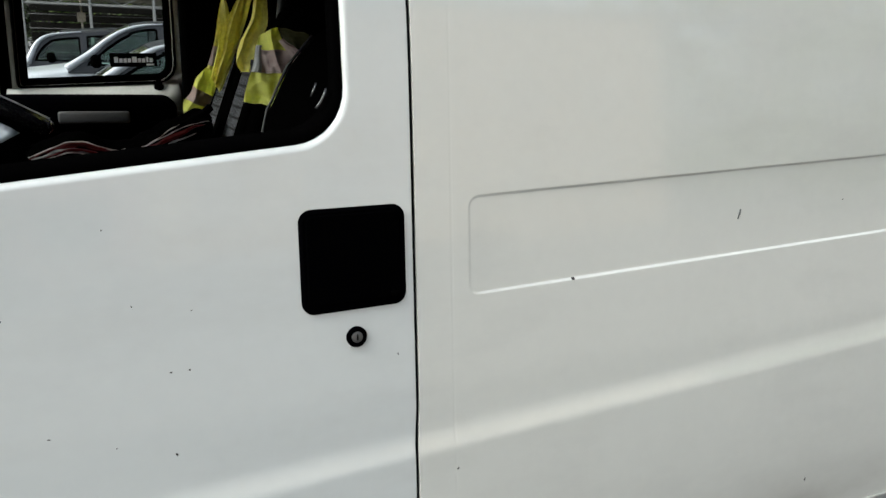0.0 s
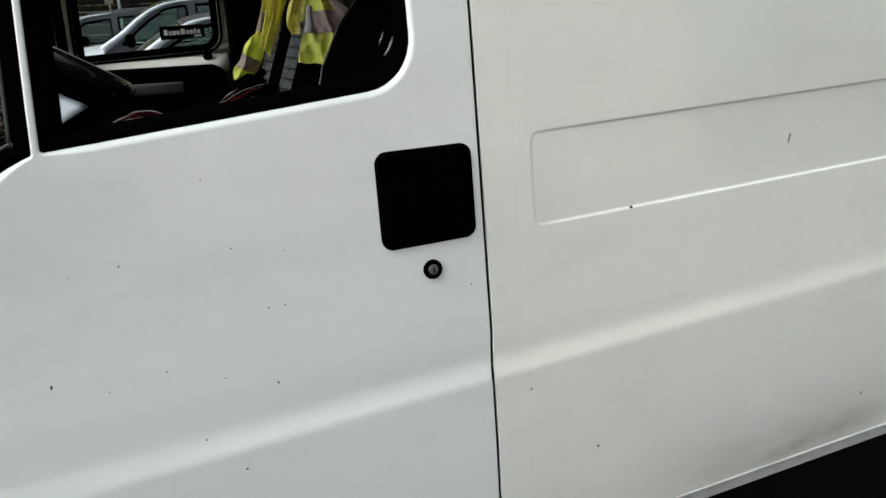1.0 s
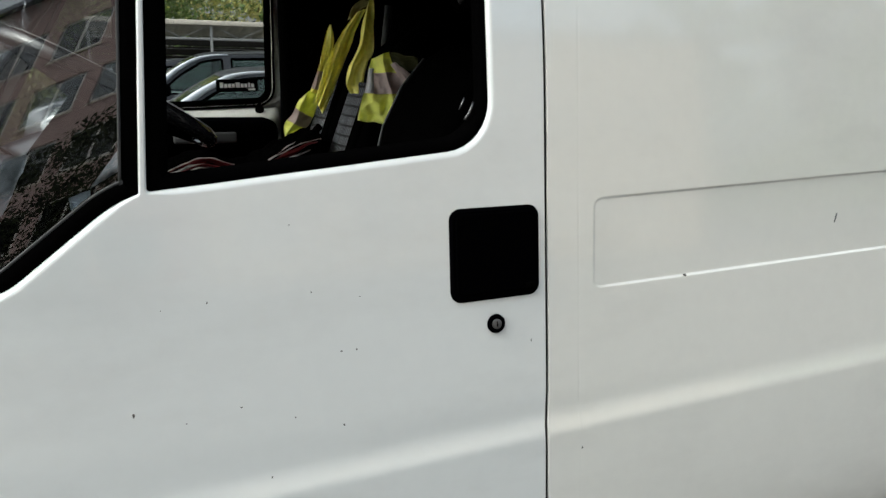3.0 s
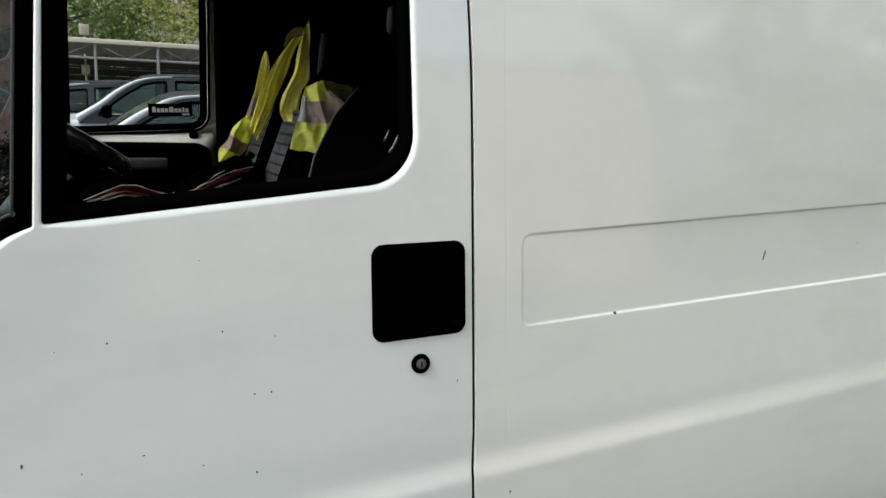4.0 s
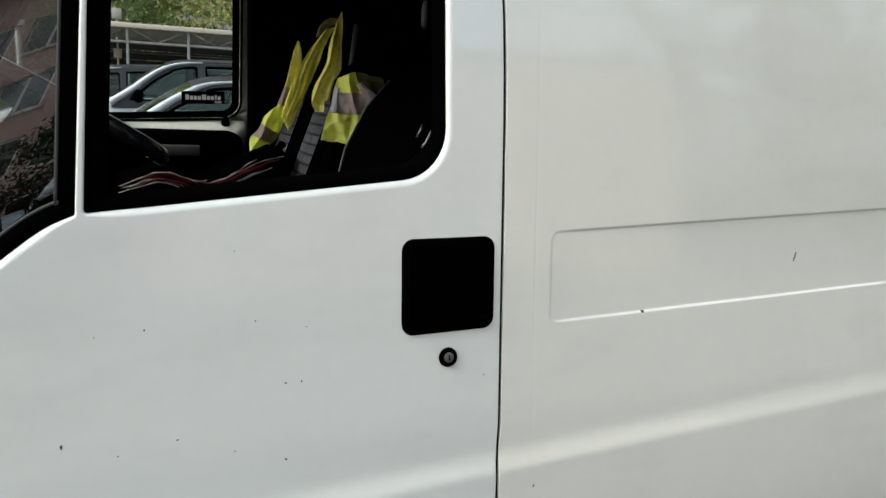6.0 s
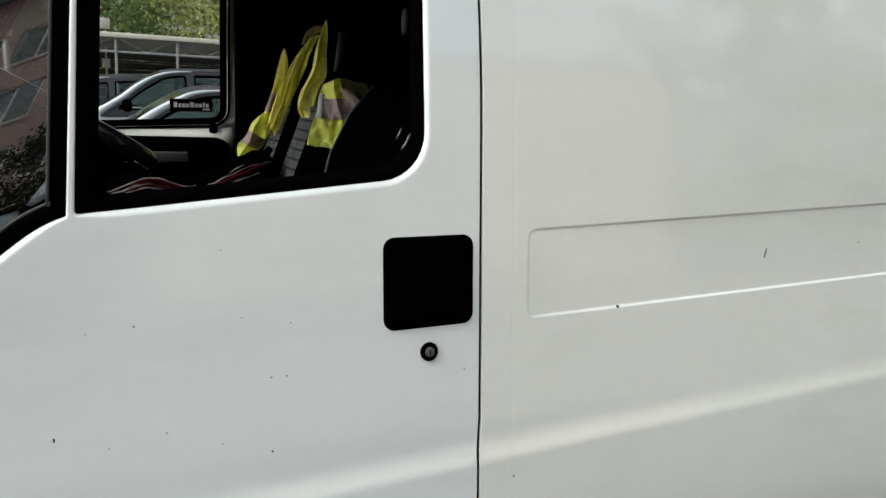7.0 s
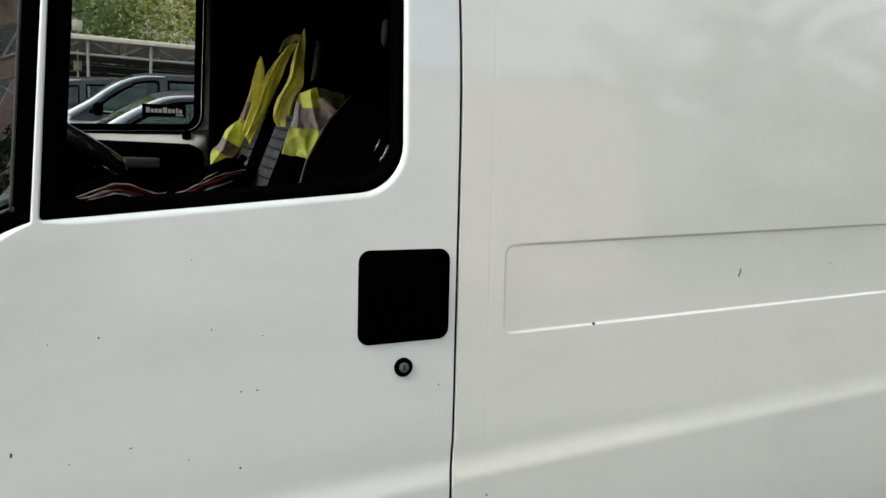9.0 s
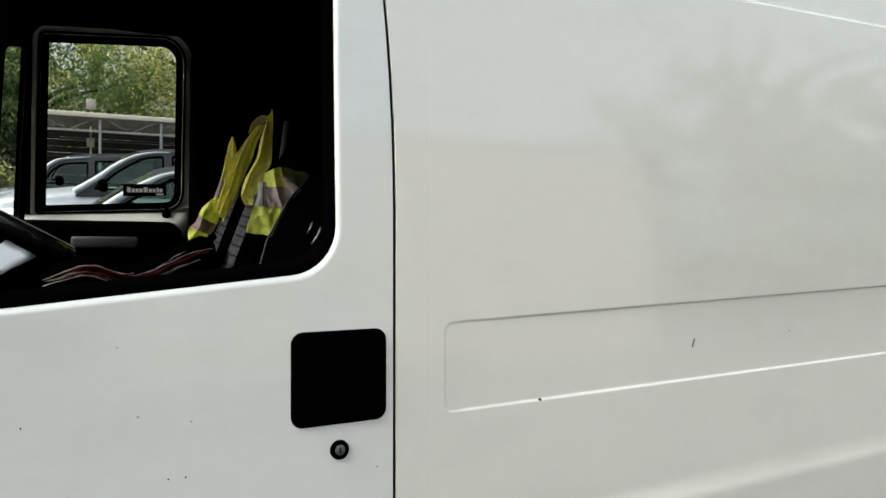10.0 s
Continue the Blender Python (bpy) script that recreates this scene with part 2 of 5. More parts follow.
def tube(points, radius, sides=8, bm=None, taper=1.0):
    """A round bar along a line of points."""
    bm = bm or bmesh.new()
    pts = [Vector(p) for p in points]
    rings = []
    for i, p in enumerate(pts):
        d = (pts[min(i + 1, len(pts) - 1)] - pts[max(i - 1, 0)]).normalized()
        a = d.orthogonal().normalized() if i == 0 else (rings[-1][1] - d * rings[-1][1].dot(d)).normalized()
        b = d.cross(a)
        r = radius * (1 + (taper - 1) * i / max(1, len(pts) - 1))
        rings.append(([bm.verts.new(p + r * (math.cos(k * math.tau / sides) * a + math.sin(k * math.tau / sides) * b)) for k in range(sides)], a))
    for (r0, _), (r1, _) in zip(rings, rings[1:]):
        for k in range(sides):
            bm.faces.new((r0[k], r0[(k + 1) % sides], r1[(k + 1) % sides], r1[k]))
    bm.faces.new(rings[0][0][::-1])
    bm.faces.new(rings[-1][0])
    return bm


def lathe(profile, m, sides=24, bm=None):
    """A turned solid: (radius, height) pairs about the local z axis of m."""
    bm = bm or bmesh.new()
    rings = [[bm.verts.new(m @ Vector((r * math.cos(k * math.tau / sides), r * math.sin(k * math.tau / sides), h))) for k in range(sides)] for r, h in profile]
    for r0, r1 in zip(rings, rings[1:]):
        for k in range(sides):
            bm.faces.new((r0[k], r0[(k + 1) % sides], r1[(k + 1) % sides], r1[k]))
    bm.faces.new(rings[0][::-1])
    bm.faces.new(rings[-1])
    return bm


def rounded(corners, seg=8):
    """A polygon of (x, z, radius) corners with its corners rounded, anticlockwise."""
    out, n = [], len(corners)
    for i in range(n):
        p, r = Vector(corners[i][:2]), corners[i][2]
        a, b = (Vector(corners[i - 1][:2]) - p).normalized(), (Vector(corners[(i + 1) % n][:2]) - p).normalized()
        if r <= 0:
            out.append(tuple(p))
            continue
        half = a.angle(b) / 2
        t = r / math.tan(half)
        c = p + (a + b).normalized() * r / math.sin(half)
        s, e = p + a * t - c, p + b * t - c
        sweep = math.atan2(s.cross(e), s.dot(e))
        out += [tuple(c + Matrix.Rotation(sweep * k / seg, 2) @ s) for k in range(seg + 1)]
    return out


def resample(poly, step):
    out = []
    for (x0, z0), (x1, z1) in zip(poly, poly[1:] + poly[:1]):
        n = max(1, int(math.hypot(x1 - x0, z1 - z0) / step + 0.5))
        out += [(x0 + (x1 - x0) * k / n, z0 + (z1 - z0) * k / n) for k in range(n)]
    return out


def inset(poly, d):
    """The polygon (anticlockwise) moved inwards by d."""
    out, n = [], len(poly)
    for i in range(n):
        (ax, az), (bx, bz), (cx, cz) = poly[i - 1], poly[i], poly[(i + 1) % n]
        u, v = Vector((bx - ax, bz - az)), Vector((cx - bx, cz - bz))
        if u.length < 1e-7 or v.length < 1e-7:
            u = v = u if u.length > v.length else v
        u, v = u.normalized(), v.normalized()
        nn = Vector((-u.y - v.y, u.x + v.x))
        nn = nn.normalized() if nn.length > 1e-6 else Vector((-u.y, u.x))
        k = d / max(0.4, nn.dot(Vector((-u.y, u.x))))
        out.append((bx + nn.x * k, bz + nn.y * k))
    return out


def inside(px, pz, poly):
    """Which of the points lie in the polygon."""
    hit = np.zeros(len(px), bool)
    for (x0, z0), (x1, z1) in zip(poly, poly[1:] + poly[:1]):
        if z0 != z1:
            hit ^= ((z0 > pz) != (z1 > pz)) & (px < (x1 - x0) * (pz - z0) / (z1 - z0) + x0)
    return hit


def sheet(outline, holes, yfun, roll=0.004, depth=0.02, step=0.05, rows=(), lines=(), hole_roll=None):
    """A pressed panel in x and z with holes; yfun(x, z) is its surface. Its edges roll back round a radius and turn inwards by depth."""
    from mathutils.geometry import delaunay_2d_cdt
    hr = roll if hole_roll is None else hole_roll
    loops = [(resample(outline, step), lambda x, z: roll, 1)] + [(resample(h, min(step, 0.03)), hr if callable(hr) else (lambda x, z: hr), -1) for h in holes]
    rims = []
    for p, r, s in loops:
        unit = inset(p, 0.001 * s)
        rims.append([(x + (u - x) * 1000 * r(x, z), z + (w - z) * 1000 * r(x, z)) for (x, z), (u, w) in zip(p, unit)])
    verts, edges = [], []
    for rim in rims:
        b = len(verts)
        verts += rim
        edges += [(b + k, b + (k + 1) % len(rim)) for k in range(len(rim))]
    for line in lines:
        b = len(verts)
        line = resample(list(line), min(step, 0.02))
        verts += line
        edges += [(b + k, b + (k + 1) % len(line)) for k in range(len(line))]
    fixed = np.array(verts)
    xs, zs = fixed[:, 0], fixed[:, 1]
    zz = sorted(set(np.round(np.arange(zs.min() + step / 2, zs.max(), step), 4)) | set(rows))
    gx, gz = (a.ravel() for a in np.meshgrid(np.arange(xs.min() + step / 2, xs.max(), step), np.array(zz)))
    ok = inside(gx, gz, rims[0])
    for rim in rims[1:]:
        ok &= ~inside(gx, gz, rim)
    gx, gz = gx[ok], gz[ok]
    near = np.array([np.min((xs - a) ** 2 + (zs - b) ** 2) for a, b in zip(gx, gz)]) if len(gx) else np.array([])
    keep = near > (min(0.018, 0.4 * step)) ** 2
    verts = [Vector(v) for v in verts] + [Vector(v) for v in zip(gx[keep], gz[keep])]
    co, _, faces, *_ = delaunay_2d_cdt(verts, edges, [], 0, 1e-6)
    cen = np.array([sum((co[i] for i in f), Vector((0, 0))) / len(f) for f in faces])
    ok = inside(cen[:, 0], cen[:, 1], rims[0])
    for rim in rims[1:]:
        ok &= ~inside(cen[:, 0], cen[:, 1], rim)
    bm = bmesh.new()
    lay = bm.verts.layers.float_vector.new("skin")

    def facing(x, z, e=0.0006):
        return Vector(((yfun(x + e, z) - yfun(x - e, z)) / (2 * e), -1, (yfun(x, z + e) - yfun(x, z - e)) / (2 * e))).normalized()

    vs = [bm.verts.new((c.x, yfun(c.x, c.y), c.y)) for c in co]
    for v, c in zip(vs, co):
        v[lay] = facing(c.x, c.y)
    for f, good in zip(faces, ok):
        if good:
            bm.faces.new([vs[i] for i in f])
    bmesh.ops.delete(bm, geom=[v for v in bm.verts if not v.link_faces], context="VERTS")
    for (poly, r, s), rim in zip(loops, rims):
        prev = None
        for a in (0, 0.3, 0.65, 1.05, math.pi / 2, 9):
            b = min(a, math.pi / 2)
            cur = []
            for (x1, z1), (x0, z0) in zip(poly, rim):
                rr, k = r(x1, z1), math.sin(b)
                v = bm.verts.new((x0 + (x1 - x0) * k, yfun(x0, z0) + rr * (1 - math.cos(b)) + (depth if a == 9 else 0), z0 + (z1 - z0) * k))
                v[lay] = facing(x0, z0) * math.cos(b) + Vector((x1 - x0, 0, z1 - z0)).normalized() * math.sin(b)
                cur.append(v)
            if prev:
                for i in range(len(cur)):
                    j = (i + 1) % len(cur)
                    bm.faces.new((prev[i], prev[j], cur[j], cur[i]) if s < 0 else (prev[j], prev[i], cur[i], cur[j]))
            prev = cur
    bmesh.ops.remove_doubles(bm, verts=bm.verts[:], dist=1e-5)
    bm.normal_update()
    wrong = [f for f in bm.faces if f.normal.dot(sum((v[lay] for v in f.verts), Vector())) < 0]
    bmesh.ops.reverse_faces(bm, faces=wrong)
    return bm


def slab(poly, yfun, thick, bulge=0.0):
    """A plate of the outline poly: its front at yfun, its back thick behind, its front edge rounded by bulge."""
    bm = bmesh.new()
    rings = [inset(poly, bulge), poly, poly] if bulge else [poly, poly]
    deep = [0, bulge, thick] if bulge else [0, thick]
    vs = [[bm.verts.new((x, yfun(x, z) + d, z)) for x, z in ring] for ring, d in zip(rings, deep)]
    bm.faces.new(vs[0])
    bm.faces.new(vs[-1][::-1])
    for a, b in zip(vs, vs[1:]):
        for i in range(len(a)):
            j = (i + 1) % len(a)
            bm.faces.new((a[j], a[i], b[i], b[j]))
    return bm


def ring(outer, inner, yfun, d0, d1, thick):
    """A rubber frame between two outlines of equally many points; d0 and d1 are the depths of its outer and inner edge."""
    bm = bmesh.new()
    n = len(outer)
    mid = [((a + c) / 2, (b + d) / 2) for (a, b), (c, d) in zip(outer, inner)]
    rings = [(outer, d0 + thick), (outer, d0), (mid, min(d0, d1) - 0.002), (inner, d1), (inner, d1 + thick)]
    vs = [[bm.verts.new((x, yfun(x, z) + d, z)) for x, z in poly] for poly, d in rings]
    for a, b in zip(vs, vs[1:]):
        for i in range(n):
            j = (i + 1) % n
            bm.faces.new((a[i], a[j], b[j], b[i]))
    bmesh.ops.recalc_face_normals(bm, faces=bm.faces[:])
    return bm


def smooth(a, b, x):
    t = min(1, max(0, (x - a) / (b - a)))
    return t * t * (3 - 2 * t)


def mirrored(bm, centre):
    """The same for the other side of the van."""
    lay = bm.verts.layers.float_vector.get("skin")
    for v in bm.verts:
        v.co.y = 2 * centre - v.co.y
        if lay:
            v[lay].y = -v[lay].y
    bmesh.ops.reverse_faces(bm, faces=bm.faces[:])
    return bm


# ---- ground ----
ground = part("ground", box(-400, 400, -400, 400, -0.3, 0.0), ASPHALT, smooth=False)
tagged(ground, "grey asphalt of a street and car park", "ground", kind="structure")

# ---- the van ----
MID = 0.958          # the van's middle plane
LEAN = 0.112         # how the side leans in above the shoulder


def side_y(x, z):
    """The outer surface of the van's side."""
    y = LEAN * (z - 1.10)
    zc = z - 0.045 * (x + 0.056)
    for k in (-0.008, -0.004, 0.0, 0.004, 0.008):
        t = min(1.0, max(0.0, (zc + k - 0.842) / 0.038))
        y -= 0.00125 * (1 - t) ** 1.6
    y += 0.012 * max(0, 0.846 - zc) + 0.11 * max(0, 0.80 - zc) ** 2 + 0.030 * max(0, z - 1.35) ** 2
    if z > 1.94:
        y += 0.010 * smooth(1.938, 1.946, z) + 1.2 * max(0, z - 1.99) ** 2 * 2
    if x < -0.75:
        y += 0.12 * (x + 0.75) ** 2
    return y


PANEL = [(0.046, 1.0945, 0.02), (2.30, 1.169, 0.02), (2.30, 1.342, 0.02), (0.046, 1.260, 0.02)]


def panel_distance(x, z):
    """How far inside the pressed rectangle a point lies (negative outside)."""
    s = 0.033 * (x - 0.046)
    dx, dz = min(x - 0.046, 2.30 - x), min(z - s - 1.0945, 1.260 + 1.1 * s - z)
    r = 0.020
    if dx < r and dz < r:
        return r - math.hypot(r - dx, r - dz)
    return min(dx, dz)


def rear_y(x, z):
    d = panel_distance(x, z)
    y = side_y(x, z) + 0.0036 * (0.22 + 0.34 * smooth(0.0, 0.05, x - 0.046) + 0.44 * smooth(0.0, 0.40, x - 0.046)) * smooth(0, 0.006, d)
    return y + 0.00011 * (1 + math.cos(math.pi * min(1, abs(x - 0.017) / 0.003)))


SEAM = -0.053


def seam_x(z, off=0.0):
    """The door gap, which steps back at the shoulder and bends forwards towards the roof."""
    return SEAM + off + 0.005 * smooth(0.84, 0.93, z) - 0.12 * max(0, z - 1.45) ** 2


SEAM_Z = (0.83, 0.86, 0.89, 0.92, 0.95, 1.2, 1.45, 1.53, 1.61, 1.69, 1.77, 1.85, 1.93)
van = thing("van", "white panel van with its driver's window down, parked", "van")
ROWS = (1.937, 1.940, 1.943, 1.946, 1.949, 1.975, 2.02, 2.06)



def crease(x0, x1):
    """Lines along the rising shoulder of the side."""
    return [[(x, 0.832 + 0.005 * k + 0.045 * (x + 0.056)) for x in (x0, x1)] for k in range(14)]


# rear side panel
side_outline = [(SEAM + 0.003, 0.471), (1.35, 0.501), (1.42, 0.70), (1.62, 0.86), (1.90, 0.90), (2.18, 0.86), (2.38, 0.70), (2.45, 0.56), (3.2, 0.60), (3.2, 2.08), (seam_x(2.08, 0.003), 2.08)] + [(seam_x(z, 0.003), z) for z in SEAM_Z[::-1]]
edges = [inset(rounded(PANEL, 8), d) for d in (-0.003, 0.0, 0.0015, 0.003, 0.0045, 0.006, 0.010, 0.020, 0.035)]
groove = [[(0.017 + k, 0.50), (0.017 + k, 1.90)] for k in (-0.007, -0.004, -0.002, 0, 0.002, 0.004, 0.007)]
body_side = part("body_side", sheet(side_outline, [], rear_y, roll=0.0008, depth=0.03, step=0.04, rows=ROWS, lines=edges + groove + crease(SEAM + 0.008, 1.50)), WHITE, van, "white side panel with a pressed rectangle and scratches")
part("body_side", mirrored(sheet(side_outline, [], side_y, roll=0.005, depth=0.03, step=0.08, rows=ROWS), MID), WHITE, van)
part("sill_flange", slab([(SEAM + 0.005, 0.445), (1.35, 0.472), (1.35, 0.504), (SEAM + 0.005, 0.477)], lambda x, z: side_y(x, 0.5) + 0.0025, 0.006, 0.002), GRIMY, van, "white sill flange with grime", smooth=False)
part("sill_ridge", tube([(SEAM + 0.005 + 1.40 * k / 20, side_y(0, 0.51) + 0.0012, 0.476 + 0.03 * k / 20) for k in range(21)], 0.0034, 10), GRIMY, van, "rounded lower edge of the side panel")

# near door
WIN = rounded([(-0.692, 1.299, 0.005), (-0.235, 1.345, 0.0), (-0.153, 1.353, 0.082), (-0.157, 1.92, 0.06), (-0.660, 1.92, 0.03)], 8)
WIN_FAR = rounded([(-0.715, 1.297, 0.012), (-0.235, 1.345, 0.0), (-0.153, 1.353, 0.082), (-0.157, 1.985, 0.06), (-0.698, 1.950, 0.03)], 8)
QUARTER = rounded([(-0.703, 1.297, 0.004), (-0.668, 1.90, 0.01), (-0.725, 1.90, 0.03), (-1.115, 1.215, 0.04), (-1.06, 1.162, 0.04), (-0.89, 1.162, 0.10), (-0.742, 1.281, 0.20)], 8)
QUARTER_FAR = [(x - 0.07, z) for x, z in QUARTER]
DOOR = rounded([(-1.22, 0.47, 0.05), (SEAM - 0.003, 0.47, 0.02), *((seam_x(z, -0.003), z, 0.0) for z in SEAM_Z), (seam_x(1.99, -0.003), 1.99, 0.03), (-0.69, 1.99, 0.03), (-1.20, 1.13, 0.05)], 6)


FAR_DOOR = [(x - 0.07 * (x < -0.6), z + 0.03 * (z > 1.94)) for x, z in DOOR]


def door_y(x, z):
    return side_y(x, z)


def opening_roll(x, z):
    """The openings' edges are softly rounded, but tight along the slim post between them."""
    return 0.004 + 0.007 * smooth(0.004, 0.06, abs(x + 0.6975 - 0.0535 * (z - 1.30)))


door = part("front_door", sheet(DOOR, [WIN, QUARTER], door_y, roll=0.0008, depth=0.03, step=0.04, rows=ROWS, lines=crease(-1.20, SEAM - 0.008), hole_roll=opening_roll), DOOR_SKYWHITE, van, "white front door with small paint chips")
far_door = part("front_door", mirrored(sheet(FAR_DOOR, [WIN_FAR, QUARTER_FAR], door_y, roll=0.004, depth=0.03, step=0.06, rows=ROWS, hole_roll=0.011), MID), WHITE, van, "white passenger door seen from inside")


def shrink(poly, left, right, bottom, top):
    xs, zs = [p[0] for p in poly], [p[1] for p in poly]
    x0, x1, z0, z1 = min(xs), max(xs), min(zs), max(zs)
    return [(x0 + left + (x - x0) * (x1 - x0 - left - right) / (x1 - x0), z0 + bottom + (z - z0) * (z1 - z0 - bottom - top) / (z1 - z0)) for x, z in poly]


WIN_IN = shrink(WIN, 0.031, 0.012, 0.022, 0.015)
QUARTER_IN = inset(QUARTER, 0.026)
part("window_seal", ring(inset(WIN, -0.002), WIN_IN, door_y, 0.008, 0.016, 0.02), RUBBER, door, "black rubber window seal")
part("quarter_seal", ring(inset(QUARTER, -0.002), QUARTER_IN, door_y, 0.008, 0.012, 0.02), RUBBER, door, "black rubber quarter window seal")


def quarter_y(x, z):
    return LEAN * (z - 1.10) + 0.024 - 0.10 * (x + 0.70) - 0.31 * (x + 0.70) * (z - 1.35) + 0.12 * (x + 0.80) ** 2 + 0.16 * (z - 1.45) ** 2 - 0.002


quarter_glass = part("quarter_glass", sheet(inset(QUARTER, 0.018), [], quarter_y, roll=0.001, depth=0.003, step=0.03), QUARTERPANE, door, "glossy curved quarter glass")
quarter_glass.visible_shadow = False
bead = inset(QUARTER, 0.024)
part("quarter_bead", tube([(x, door_y(x, z) + 0.012, z) for x, z in resample(bead, 0.03)] + [(bead[0][0], door_y(*bead[0]) + 0.012, bead[0][1])], 0.0026, 6), GREYTRIM, door, "grey bead round the quarter glass")
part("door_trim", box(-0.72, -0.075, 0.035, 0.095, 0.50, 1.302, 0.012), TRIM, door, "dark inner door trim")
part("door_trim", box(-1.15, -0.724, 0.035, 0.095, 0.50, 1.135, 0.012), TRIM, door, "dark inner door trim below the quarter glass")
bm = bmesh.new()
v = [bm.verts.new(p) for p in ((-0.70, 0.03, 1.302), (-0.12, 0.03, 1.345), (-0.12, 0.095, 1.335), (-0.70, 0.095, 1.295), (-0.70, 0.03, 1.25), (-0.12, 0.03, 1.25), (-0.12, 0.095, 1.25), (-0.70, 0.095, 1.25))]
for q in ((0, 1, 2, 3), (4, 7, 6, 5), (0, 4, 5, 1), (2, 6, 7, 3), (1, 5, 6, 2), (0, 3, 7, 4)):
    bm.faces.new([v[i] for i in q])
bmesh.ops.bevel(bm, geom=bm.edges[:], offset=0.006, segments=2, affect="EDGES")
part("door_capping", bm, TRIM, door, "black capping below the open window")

# handle: a black plate with a recess flap, and the lock below it
PLATE = rounded([(-0.231, 1.094, 0.020), (-0.064, 1.098, 0.020), (-0.064, 1.254, 0.020), (-0.231, 1.252, 0.020)], 8)
handle = part("door_handle", slab(PLATE, lambda x, z: side_y(x, z) - 0.006, 0.012, 0.005), PLASTIC, door, "square black plastic door handle", smooth=False)
part("handle_flap", slab(rounded([(-0.222, 1.108, 0.012), (-0.074, 1.111, 0.012), (-0.074, 1.246, 0.012), (-0.222, 1.244, 0.012)], 6), lambda x, z: side_y(x, z) - 0.0085, 0.004, 0.002), PLASTIC, handle, smooth=False)
part("handle_button", box(-0.092, -0.076, -0.010, -0.002, 1.112, 1.122, 0.002), RUBBER, handle)
lock_m = Matrix.Translation((-0.148, side_y(-0.148, 1.053), 1.053)) @ Euler((radians(90 - 6.4), 0, 0)).to_matrix().to_4x4()
lock = part("door_lock", lathe([(0.0165, -0.004), (0.0165, 0.003), (0.0145, 0.006), (0.0105, 0.006), (0.0095, 0.003)], lock_m), PLASTIC, door, "round black lock with a steel keyhole")
part("lock_barrel", lathe([(0.0088, 0.002), (0.0088, 0.0055), (0.0078, 0.0062)], lock_m), material("tarnished_steel", (0.16, 0.155, 0.15), 0.45, metal=0.8, scale=60), lock, "worn steel barrel")
part("keyhole", box(-0.0012, 0.0012, -0.0045, 0.0045, 0.0058, 0.0068), GAP, lock).matrix_basis = lock_m

# the pillar behind the seam, its colour blackened for the gap's shade
part("door_pillar", slab([(-0.115, 0.47), (0.02, 0.47), (0.02, 1.99), (-0.115, 1.99)], lambda x, z: LEAN * (z - 1.10) + 0.030, 0.06, 0.004), GAP, van, "pillar behind the door gap, blackened for its shade")

# a black strip along each door gap takes the place of its shade
for side in (1, -1):
    bm = tube([(seam_x(z), side_y(-0.053, z) + 0.008, z) for z in [0.50 + 0.05 * k for k in range(30)]], 0.0045, 6)
    part("gap_strip", bm if side > 0 else mirrored(bm, MID), GAP, van, "black strip standing in for shade in the door gap")

# chips and scratches in the paint: x, z, width, height, turn
def chips(parent, rows, mat, name, skin):
    for x, z, w, h, turn in rows:
        w, h = w * 0.75, h * 0.75
        bm = bmesh.new()
        k = 7
        pts = []
        for i in range(k):
            a, j = i * math.tau / k, random.uniform(0.7, 1.2)
            u, v = w / 2 * j * math.cos(a), h / 2 * j * math.sin(a)
            c, s = math.cos(radians(turn)), math.sin(radians(turn))
            pts.append((x + u * c - v * s, z + u * s + v * c))
        top = [bm.verts.new((a, skin(a, b) - 0.0004, b)) for a, b in pts]
        low = [bm.verts.new((a, skin(a, b) + 0.001, b)) for a, b in pts]
        bm.faces.new(top)
        for i in range(k):
            bm.faces.new((top[i], low[i], low[(i + 1) % k], top[(i + 1) % k]))
        bmesh.ops.recalc_face_normals(bm, faces=bm.faces[:])
        part(name, bm, mat, parent)


chips(door, [(-0.620, 1.134, .003, .005, 0), (-0.685, 1.128, .002, .003, 0), (-0.464, 1.136, .0025, .004, 20), (-0.387, 1.122, .004, .002, 0), (-0.732, 0.978, .004, .009, 0),
             (-0.579, 0.968, .006, .0025, 0), (-0.498, 0.940, .003, .003, 0), (-0.421, 0.916, .004, .006, 30), (-0.420, 1.037, .005, .003, 0), (-0.395, 1.037, .004, .004, 0),
             (-0.080, 1.016, .003, .006, 0), (-0.493, 1.242, .002, .003, 0), (-0.539, .850, .003, .005, 0), (-0.486, .790, .005, .004, 0), (-0.66, 0.955, .003, .003, 0)], CHIP, "paint_chip", door_y)
chips(body_side, [(0.250, 1.104, .011, .008, 0), (0.158, .657, .009, .007, 0), (0.86, .599, .005, .014, -10), (0.02, .806, .004, .008, -20), (0.92, 1.205, .006, .004, 0)], CHIP, "paint_chip", rear_y)
chips(body_side, [(0.634, 1.193, .006, .036, -22), (0.92, 1.205, .003, .004, 0)], material("dark_scratch", (0.15, 0.155, 0.145), 0.7), "scratch", rear_y)

random.seed(4)
chips(body_side, [(x, 0.475 + 0.0214 * (x - 0.0) + random.uniform(-0.012, 0.012), random.uniform(0.004, 0.014), random.uniform(0.002, 0.004), 2) for x in (0.42, 0.51, 0.60, 0.64, 0.69, 0.74, 0.76, 0.81, 0.86, 0.93, 0.99, 1.05)], SCUFF, "grime_spot", lambda x, z: side_y(x, 0.5) + 0.0018)
